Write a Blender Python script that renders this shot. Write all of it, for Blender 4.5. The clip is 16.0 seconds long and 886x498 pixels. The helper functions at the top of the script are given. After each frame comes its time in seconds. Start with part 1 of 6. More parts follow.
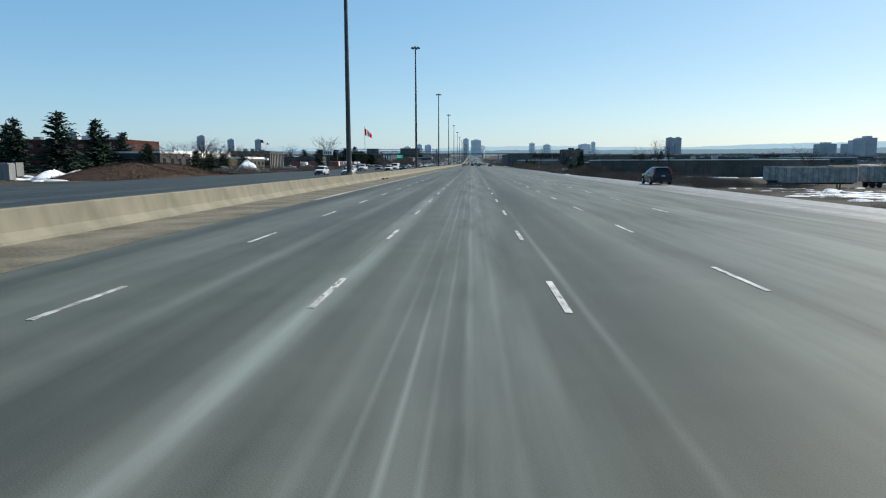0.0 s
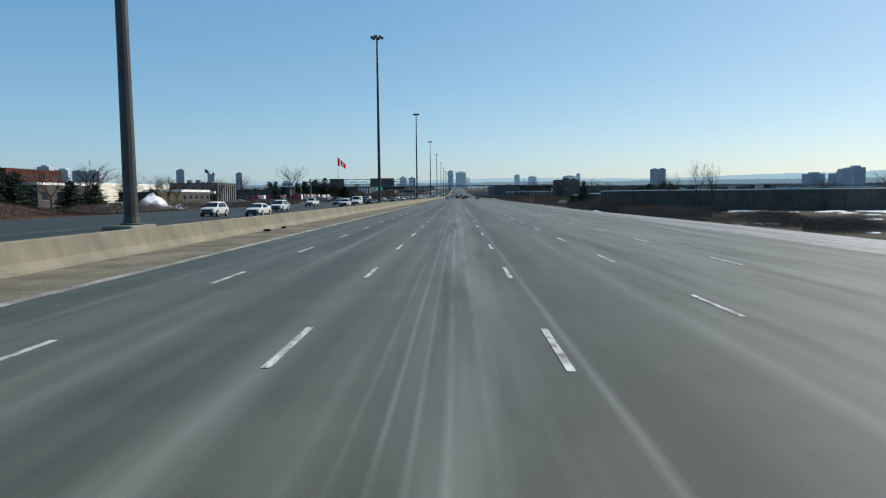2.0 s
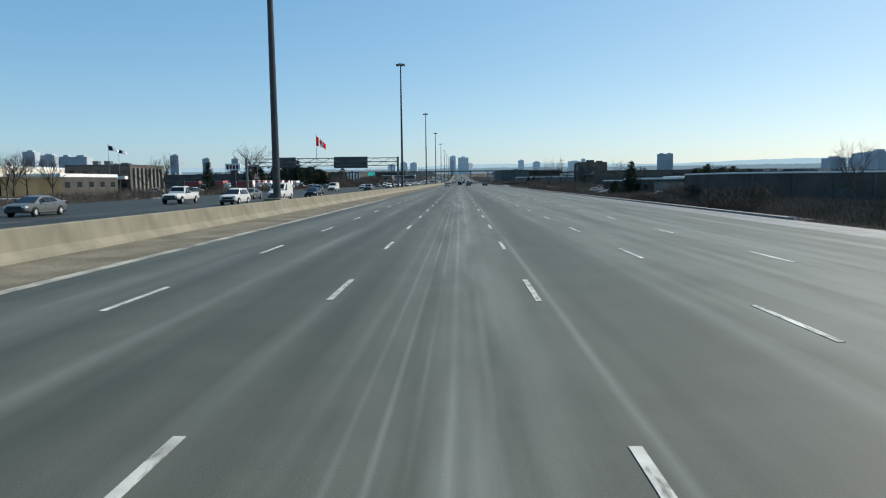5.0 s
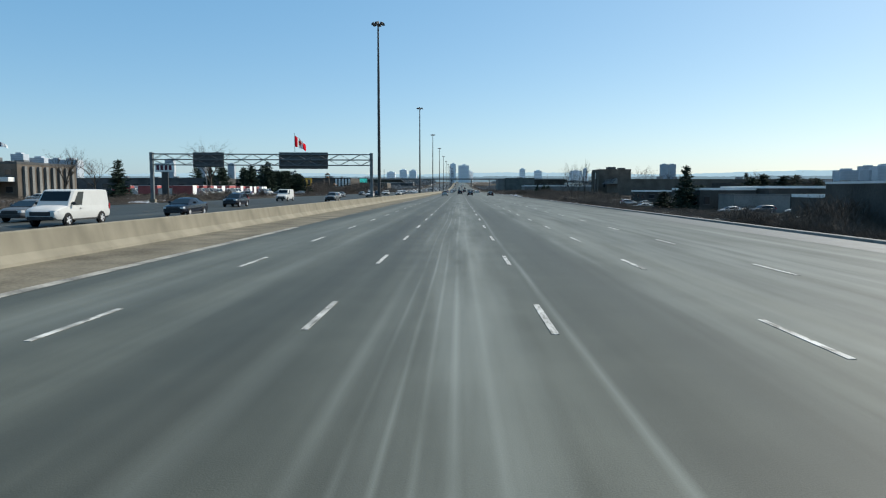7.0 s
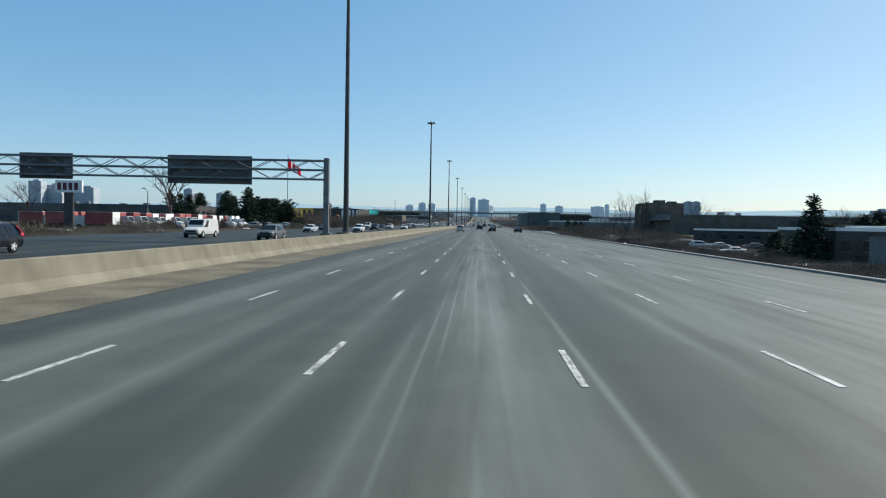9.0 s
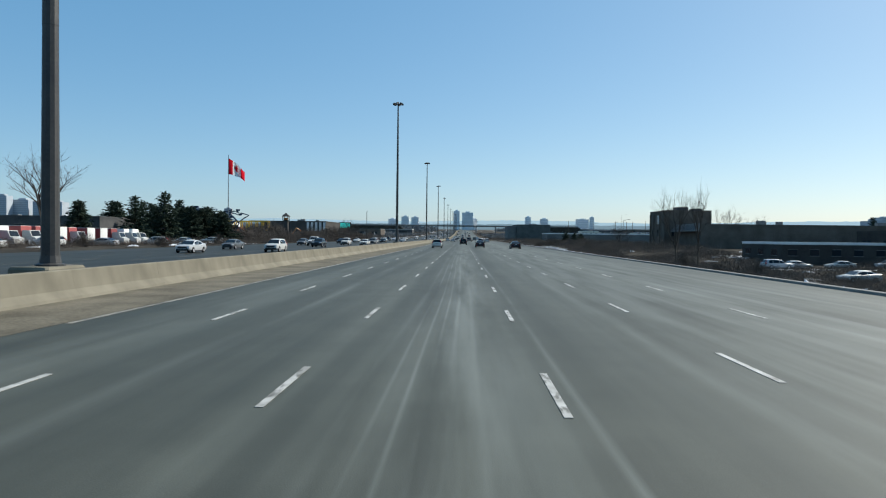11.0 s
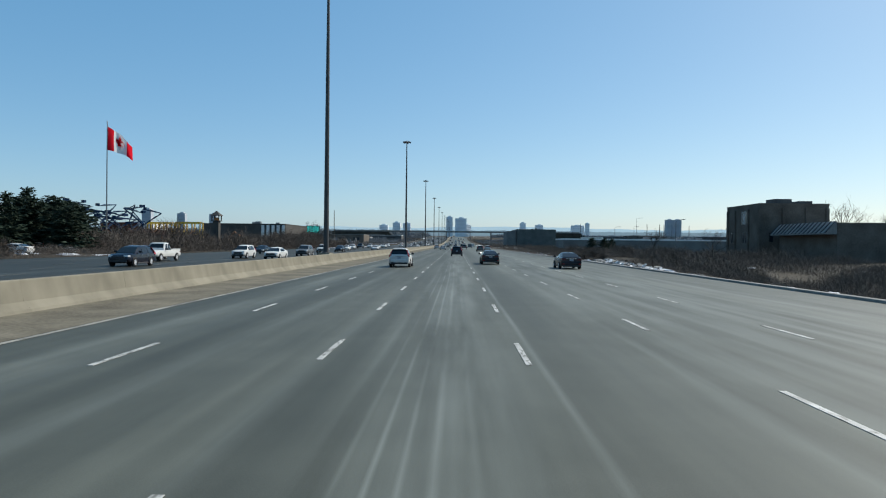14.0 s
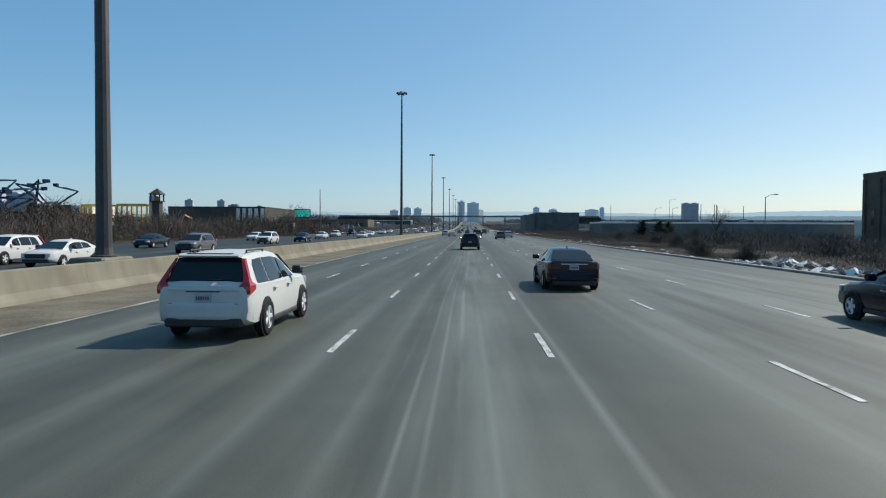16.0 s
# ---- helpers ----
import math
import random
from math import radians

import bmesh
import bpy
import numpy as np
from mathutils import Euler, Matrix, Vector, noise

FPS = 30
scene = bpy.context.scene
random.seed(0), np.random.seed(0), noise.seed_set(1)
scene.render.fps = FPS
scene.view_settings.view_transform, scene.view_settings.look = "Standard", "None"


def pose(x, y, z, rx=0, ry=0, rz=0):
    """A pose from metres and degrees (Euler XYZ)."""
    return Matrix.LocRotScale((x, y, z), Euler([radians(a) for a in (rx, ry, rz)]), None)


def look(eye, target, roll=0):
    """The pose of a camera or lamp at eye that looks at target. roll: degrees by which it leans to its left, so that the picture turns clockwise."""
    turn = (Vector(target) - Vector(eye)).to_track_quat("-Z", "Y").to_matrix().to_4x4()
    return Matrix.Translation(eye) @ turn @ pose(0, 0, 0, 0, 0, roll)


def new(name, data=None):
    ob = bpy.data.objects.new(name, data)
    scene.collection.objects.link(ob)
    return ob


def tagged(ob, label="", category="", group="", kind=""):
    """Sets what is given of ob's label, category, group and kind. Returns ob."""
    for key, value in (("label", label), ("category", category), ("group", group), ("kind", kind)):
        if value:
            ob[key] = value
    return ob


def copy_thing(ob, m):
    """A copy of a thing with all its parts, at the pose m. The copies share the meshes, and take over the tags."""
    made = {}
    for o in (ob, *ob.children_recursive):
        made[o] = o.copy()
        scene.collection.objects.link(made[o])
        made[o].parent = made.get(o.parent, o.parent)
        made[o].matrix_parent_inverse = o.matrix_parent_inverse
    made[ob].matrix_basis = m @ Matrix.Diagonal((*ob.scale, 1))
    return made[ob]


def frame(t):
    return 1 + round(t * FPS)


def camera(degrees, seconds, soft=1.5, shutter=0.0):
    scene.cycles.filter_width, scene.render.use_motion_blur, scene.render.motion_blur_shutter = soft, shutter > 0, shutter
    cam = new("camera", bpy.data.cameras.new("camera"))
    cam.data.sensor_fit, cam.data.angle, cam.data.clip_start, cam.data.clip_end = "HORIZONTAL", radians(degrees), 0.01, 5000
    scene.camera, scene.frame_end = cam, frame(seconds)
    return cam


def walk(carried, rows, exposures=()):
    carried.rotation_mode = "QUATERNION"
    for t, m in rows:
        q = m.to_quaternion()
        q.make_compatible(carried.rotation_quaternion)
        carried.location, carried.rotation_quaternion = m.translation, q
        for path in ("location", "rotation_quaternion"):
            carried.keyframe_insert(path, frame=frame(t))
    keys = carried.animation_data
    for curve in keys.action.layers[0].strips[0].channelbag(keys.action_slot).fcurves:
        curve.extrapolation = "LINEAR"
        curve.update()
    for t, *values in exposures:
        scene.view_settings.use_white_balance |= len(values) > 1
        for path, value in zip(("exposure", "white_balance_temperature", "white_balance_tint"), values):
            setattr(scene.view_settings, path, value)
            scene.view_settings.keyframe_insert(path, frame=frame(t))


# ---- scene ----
# Camera: a windscreen view from a bus, 2.12 m above a straight motorway along +y.
cam = camera(67.3, 16.0, soft=1.15)
EYE = 2.12
# seconds, x, y, pitch, lean, yaw
ROWS = [
    (0.0, 0.001, 1.33, -7.36, 0.19, 2.52),
    (0.5, 0.018, 13.41, -5.88, 1.38, 3.07),
    (1.0, 0.035, 24.17, -4.54, 1.13, 3.16),
    (1.5, -0.004, 35.62, -3.76, 0.97, 1.81),
    (2.0, 0.028, 47.80, -4.61, 0.56, 1.26),
    (2.5, 0.051, 59.52, -5.06, 0.31, 1.52),
    (3.0, 0.045, 70.81, -5.03, -0.46, 1.37),
    (3.5, 0.027, 81.68, -5.09, -0.44, 1.32),
    (4.0, 0.052, 93.25, -5.27, 0.78, 2.20),
    (6.5, -0.087, 150.77, -6.30, -0.01, 0.54),
    (7.0, -0.033, 163.01, -5.12, -0.05, 1.42),
    (7.5, -0.013, 174.58, -4.09, -1.18, 2.30),
    (8.0, -0.008, 185.32, -4.23, -1.33, 2.85),
    (8.5, -0.074, 196.67, -4.06, -1.25, 3.60),
    (9.0, -0.049, 208.90, -2.23, -1.02, 3.06),
    (9.5, -0.017, 220.35, -0.72, -0.57, 2.54),
    (10.0, 0.03, 231.72, -0.47, -0.55, 2.02),
    (12.5, 0.162, 288.67, -2.09, -0.63, 1.54),
    (13.0, 0.110, 299.50, -1.67, -0.41, 1.02),
    (13.5, 0.059, 310.82, -0.85, -0.87, 0.99),
    (14.0, 0.078, 322.95, -0.47, -0.64, 1.15),
    (14.5, 0.051, 334.60, -0.54, -0.10, 1.55),
    (15.0, -0.003, 345.40, -1.28, -0.16, 2.19),
    (15.5, 0.031, 357.05, -1.89, -0.19, 2.30),
    (16.0, -0.007, 368.65, -1.73, -0.28, 2.19),
]
PATH = [(t, pose(x, y, EYE, 90 + pitch, 0, yaw) @ pose(0, 0, 0, 0, 0, -lean)) for t, x, y, pitch, lean, yaw in ROWS]
walk(cam, PATH, [(0.0, 0.55, 6820, 7), (0.5, 0.57, 6820, 7), (1.0, 0.48, 6790, 7), (2.0, 0.36, 6790, 7), (2.5, 0.42, 6790, 7), (4.0, 0.48, 6820, 7), (6.5, 0.54, 6870, 7), (7.5, 0.56, 6820, 7), (9.0, 0.52, 6770, 7), (10.0, 0.48, 6770, 7), (12.5, 0.43, 6770, 7), (14.0, 0.43, 6730, 7), (16.0, 0.39, 6730, 7)])

# ---- light: high sun ahead and to the right, clear spring sky ----
SUN_UP, SUN_TURN = radians(43), radians(54)
world = bpy.data.worlds.new("world")
scene.world = world
world.use_nodes = True
wn = world.node_tree.nodes
sky = wn.new("ShaderNodeTexSky")
sky.sky_type, sky.sun_disc = "NISHITA", False
sky.sun_elevation, sky.sun_rotation = SUN_UP, SUN_TURN
sky.air_density, sky.dust_density, sky.ozone_density, sky.altitude = 0.85, 0.8, 2.0, 100
tint = wn.new("ShaderNodeMixRGB")
tint.blend_type, tint.inputs[0].default_value, tint.inputs[2].default_value = "MULTIPLY", 1.0, (0.711, 0.661, 0.569, 1)
world.node_tree.links.new(sky.outputs[0], tint.inputs[1])
veil = wn.new("ShaderNodeMixRGB")
veil.blend_type, veil.inputs[0].default_value, veil.inputs[2].default_value = "ADD", 1.0, (0.05, 1.09, 2.48, 1)
world.node_tree.links.new(tint.outputs[0], veil.inputs[1])
world.node_tree.links.new(veil.outputs[0], wn["Background"].inputs[0])
wn["Background"].inputs[1].default_value = 0.1
sun = new("sun", bpy.data.lights.new("sun", "SUN"))
sun.data.energy, sun.data.angle, sun.data.color = 4.4, radians(0.53), (1.0, 0.965, 0.91)
TO_SUN = Vector((math.sin(SUN_TURN) * math.cos(SUN_UP), math.cos(SUN_TURN) * math.cos(SUN_UP), math.sin(SUN_UP)))
sun.matrix_world = look(TO_SUN * 100, (0, 0, 0))


# ---- materials ----
def tree_of(name, rough=0.8, metal=0.0):
    m = bpy.data.materials.new(name)
    m.use_nodes = True
    n, l = m.node_tree.nodes, m.node_tree.links
    b = n["Principled BSDF"]
    b.inputs["Roughness"].default_value, b.inputs["Metallic"].default_value = rough, metal
    b.inputs["Specular IOR Level"].default_value = 0.12 if rough > 0.78 else 0.5
    return m, n, l, b


def noise_of(n, l, coords, scale, detail=4, stretch=None):
    t = n.new("ShaderNodeTexNoise")
    t.inputs["Scale"].default_value, t.inputs["Detail"].default_value = scale, detail
    if stretch:
        mp = n.new("ShaderNodeMapping")
        mp.inputs["Scale"].default_value = stretch
        l.new(coords, mp.inputs[0])
        coords = mp.outputs[0]
    l.new(coords, t.inputs["Vector"])
    return t.outputs["Fac"]


def ramp_of(n, l, fac, stops):
    r = n.new("ShaderNodeValToRGB")
    e = r.color_ramp.elements
    while len(e) < len(stops):
        e.new(0.5)
    for el, (p, c) in zip(e, stops):
        el.position, el.color = p, (*c, 1) if len(c) == 3 else (c[0], c[0], c[0], 1)
    l.new(fac, r.inputs[0])
    return r.outputs[0]


def math_of(n, l, op, a, b=None, clamp=False):
    m = n.new("ShaderNodeMath")
    m.operation, m.use_clamp = op, clamp
    for i, v in enumerate((a, b)):
        if v is None:
            continue
        if isinstance(v, (int, float)):
            m.inputs[i].default_value = v
        else:
            l.new(v, m.inputs[i])
    return m.outputs[0]


def mix_of(n, l, fac, a, b, blend="MIX"):
    m = n.new("ShaderNodeMixRGB")
    m.blend_type = blend
    for i, v in enumerate((fac, a, b)):
        if isinstance(v, (int, float)):
            m.inputs[i].default_value = v
        elif isinstance(v, tuple):
            m.inputs[i].default_value = (*v, 1)
        else:
            l.new(v, m.inputs[i])
    return m.outputs[0]


def bump_of(n, l, b, height, strength, distance):
    bp = n.new("ShaderNodeBump")
    bp.inputs["Strength"].default_value, bp.inputs["Distance"].default_value = strength, distance
    l.new(height, bp.inputs["Height"])
    l.new(bp.outputs[0], b.inputs["Normal"])


def surface(name, dark, light, scale=1.0, rough=0.8, metal=0.0, bump=0.0, fine=12.0, coat=0.0, vary=0.0):
    """Two-tone surface: broad stains and fine grain at world size."""
    m, n, l, b = tree_of(name, rough, metal)
    co = n.new("ShaderNodeTexCoord").outputs["Object"]
    broad, grain = noise_of(n, l, co, scale, 5), noise_of(n, l, co, scale * fine, 3)
    fac = math_of(n, l, "ADD", math_of(n, l, "MULTIPLY", broad, 0.65), math_of(n, l, "MULTIPLY", grain, 0.35))
    col = ramp_of(n, l, fac, [(0.35, dark), (0.65, light)])
    if vary:
        info = n.new("ShaderNodeObjectInfo").outputs["Random"]
        k = math_of(n, l, "ADD", math_of(n, l, "MULTIPLY", info, vary), 1 - vary / 2)
        col = mix_of(n, l, 1.0, col, k, "MULTIPLY")
    l.new(col, b.inputs["Base Color"])
    b.inputs["Coat Weight"].default_value = coat
    if bump:
        bump_of(n, l, b, grain, 0.5, bump)
    return m


def asphalt(name, streaks, k=1.0):
    m, n, l, b = tree_of(name, 0.62)
    b.inputs["Specular IOR Level"].default_value = 0.2
    co = n.new("ShaderNodeTexCoord").outputs["Object"]
    xyz = n.new("ShaderNodeSeparateXYZ")
    l.new(co, xyz.inputs[0])
    x = xyz.outputs[0]
    lanes = noise_of(n, l, co, 1.0, 3, (0.40, 0.008, 1))
    cloud = noise_of(n, l, co, 1.0, 5, (0.45, 0.035, 1))
    tracks = noise_of(n, l, co, 1.0, 5, (2.0, 0.03, 1))
    blotch = noise_of(n, l, co, 0.7, 6)
    grain = noise_of(n, l, co, 60, 3)
    fac = math_of(n, l, "ADD", math_of(n, l, "MULTIPLY", lanes, 0.34), math_of(n, l, "MULTIPLY", tracks, 0.15))
    fac = math_of(n, l, "ADD", fac, math_of(n, l, "MULTIPLY", cloud, 0.24))
    fac = math_of(n, l, "ADD", fac, math_of(n, l, "MULTIPLY", blotch, 0.13))
    fac = math_of(n, l, "ADD", fac, math_of(n, l, "MULTIPLY", grain, 0.18))
    col = ramp_of(n, l, fac, [(0.37, (0.031 * k, 0.033 * k, 0.0275 * k)), (0.5, (0.0515 * k, 0.056 * k, 0.0465 * k)), (0.63, (0.092 * k, 0.098 * k, 0.082 * k))])
    wob = math_of(n, l, "MULTIPLY", math_of(n, l, "SUBTRACT", noise_of(n, l, co, 0.02, 2), 0.5), 0.5)
    xw = math_of(n, l, "ADD", x, wob)
    # Patchy mask that breaks up streaks and painted sheen bands alike.
    wear = noise_of(n, l, co, 1.0, 6, (1.5, 0.09, 1))
    worn = math_of(n, l, "MULTIPLY", math_of(n, l, "SUBTRACT", wear, 0.33), 3.2, True)
    for centre, half, gain, *ends in streaks:
        d = math_of(n, l, "ABSOLUTE", math_of(n, l, "SUBTRACT", xw, centre))
        near = math_of(n, l, "SUBTRACT", 1.0, math_of(n, l, "DIVIDE", d, half), True)
        for end in ends:
            near = math_of(n, l, "MULTIPLY", near, math_of(n, l, "DIVIDE", math_of(n, l, "SUBTRACT", end, xyz.outputs[1]), 9.0, True))
        col = mix_of(n, l, math_of(n, l, "MULTIPLY", math_of(n, l, "MULTIPLY", math_of(n, l, "MULTIPLY", near, 2.0, True), worn), abs(gain)) if gain < 0 else math_of(n, l, "MULTIPLY", math_of(n, l, "MULTIPLY", near, worn), gain), col, (0.195, 0.215, 0.198) if gain > 0 else (0.026, 0.030, 0.026))
    l.new(col, b.inputs["Base Color"])
    bump_of(n, l, b, grain, 0.4, 0.004)
    return m


def slush(name):
    """Asphalt with ragged strips of grey slush and old snow along the traffic."""
    m, n, l, b = tree_of(name, 0.6)
    co = n.new("ShaderNodeTexCoord").outputs["Object"]
    xyz = n.new("ShaderNodeSeparateXYZ")
    l.new(co, xyz.inputs[0])
    g = math_of(n, l, "ADD", math_of(n, l, "MULTIPLY", noise_of(n, l, co, 1.0, 3, (1.3, 0.05, 1)), 0.65), math_of(n, l, "MULTIPLY", noise_of(n, l, co, 0.9, 6), 0.35))
    g = math_of(n, l, "ADD", g, math_of(n, l, "MULTIPLY", math_of(n, l, "SUBTRACT", xyz.outputs[0], 16.0), 0.03, False))
    far = math_of(n, l, "MULTIPLY", math_of(n, l, "SUBTRACT", 215.0, xyz.outputs[1]), 0.012, True)
    cover = math_of(n, l, "MULTIPLY", ramp_of(n, l, g, [(0.40, (0, 0, 0)), (0.47, (.45, .45, .45)), (0.55, (1, 1, 1))]), far)
    grain = noise_of(n, l, co, 40, 3)
    dark = ramp_of(n, l, grain, [(0.35, (0.045, 0.045, 0.039)), (0.65, (0.085, 0.085, 0.074))])
    pale = ramp_of(n, l, noise_of(n, l, co, 2.5, 5), [(0.35, (0.085, 0.088, 0.09)), (0.65, (0.185, 0.194, 0.205))])
    l.new(mix_of(n, l, cover, dark, pale), b.inputs["Base Color"])
    bump_of(n, l, b, noise_of(n, l, co, 9, 4), 0.3, 0.01)
    return m


def worn_paint(name):
    """Lane paint chipped away along its edges."""
    m, n, l, b = tree_of(name, 0.7)
    co = n.new("ShaderNodeNewGeometry").outputs["Position"]
    col = ramp_of(n, l, noise_of(n, l, co, 1.5, 4), [(0.35, (0.22, 0.22, 0.205)), (0.65, (0.46, 0.46, 0.44))])
    chip = math_of(n, l, "ADD", math_of(n, l, "MULTIPLY", noise_of(n, l, co, 14, 5, (1, 0.25, 1)), 0.6), math_of(n, l, "MULTIPLY", noise_of(n, l, co, 1.3, 3), 0.4))
    col = mix_of(n, l, ramp_of(n, l, chip, [(0.50, (0, 0, 0)), (0.60, (.9, .9, .9))]), col, (0.085, 0.085, 0.073))
    l.new(col, b.inputs["Base Color"])
    return m


def meadow(name):
    """Dormant grass, bare soil and left-over snow."""
    m, n, l, b = tree_of(name, 0.95)
    co = n.new("ShaderNodeTexCoord").outputs["Object"]
    g = math_of(n, l, "ADD", math_of(n, l, "MULTIPLY", noise_of(n, l, co, 0.09, 6), 0.6), math_of(n, l, "MULTIPLY", noise_of(n, l, co, 1.6, 5), 0.4))
    col = ramp_of(n, l, g, [(0.36, (0.024, 0.021, 0.017)), (0.5, (0.042, 0.036, 0.028)), (0.64, (0.07, 0.06, 0.046))])
    s = math_of(n, l, "ADD", math_of(n, l, "MULTIPLY", noise_of(n, l, co, 0.035, 5, (1, 0.45, 1)), 0.75), math_of(n, l, "MULTIPLY", noise_of(n, l, co, 0.5, 4), 0.25))
    col = mix_of(n, l, ramp_of(n, l, s, [(0.60, (0, 0, 0)), (0.625, (1, 1, 1))]), col, (0.72, 0.74, 0.78))
    l.new(col, b.inputs["Base Color"])
    bump_of(n, l, b, noise_of(n, l, co, 4, 5), 0.7, 0.08)
    return m


def concrete(name, dark, light):
    m, n, l, b = tree_of(name, 0.9)
    co = n.new("ShaderNodeTexCoord").outputs["Object"]
    g = math_of(n, l, "ADD", math_of(n, l, "MULTIPLY", noise_of(n, l, co, 0.5, 6), 0.5), math_of(n, l, "MULTIPLY", noise_of(n, l, co, 1.0, 5, (1.2, 0.9, 0.35)), 0.5))
    col = ramp_of(n, l, g, [(0.33, dark), (0.62, light)])
    k = math_of(n, l, "ADD", math_of(n, l, "MULTIPLY", n.new("ShaderNodeObjectInfo").outputs["Random"], 0.06), 0.97)
    col = mix_of(n, l, 1.0, col, k, "MULTIPLY")
    l.new(col, b.inputs["Base Color"])
    bump_of(n, l, b, noise_of(n, l, co, 30, 3), 0.4, 0.01)
    return m


def glass_dark(name, tint=(0.01, 0.013, 0.016)):
    m, n, l, b = tree_of(name, 0.06)
    b.inputs["Base Color"].default_value = (*tint, 1)
    b.inputs["Specular IOR Level"].default_value = 0.35
    return m


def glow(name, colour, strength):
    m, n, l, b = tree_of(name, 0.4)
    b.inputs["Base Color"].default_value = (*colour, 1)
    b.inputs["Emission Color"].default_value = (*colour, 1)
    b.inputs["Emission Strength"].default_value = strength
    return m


def cloth(name, c):
    """Thin bunting that lets light through from behind."""
    m, n, l, b = tree_of(name, 0.9)
    col = ramp_of(n, l, noise_of(n, l, n.new("ShaderNodeTexCoord").outputs["Object"], 1.5, 4), [(0.3, tuple(v * 0.85 for v in c)), (0.7, c)])
    back, both = n.new("ShaderNodeBsdfTranslucent"), n.new("ShaderNodeMixShader")
    l.new(col, b.inputs["Base Color"])
    l.new(col, back.inputs["Color"])
    both.inputs[0].default_value = 0.55
    l.new(b.outputs[0], both.inputs[1])
    l.new(back.outputs[0], both.inputs[2])
    l.new(both.outputs[0], n["Material Output"].inputs[0])
    return m


def car_paint(name, c, rough=0.36):
    m = surface(name, tuple(v * 0.88 for v in c), c, 0.9, rough, 0.0, 0.0, 9, coat=0.12)
    m.node_tree.nodes["Principled BSDF"].inputs["Specular IOR Level"].default_value = 0.3
    return m


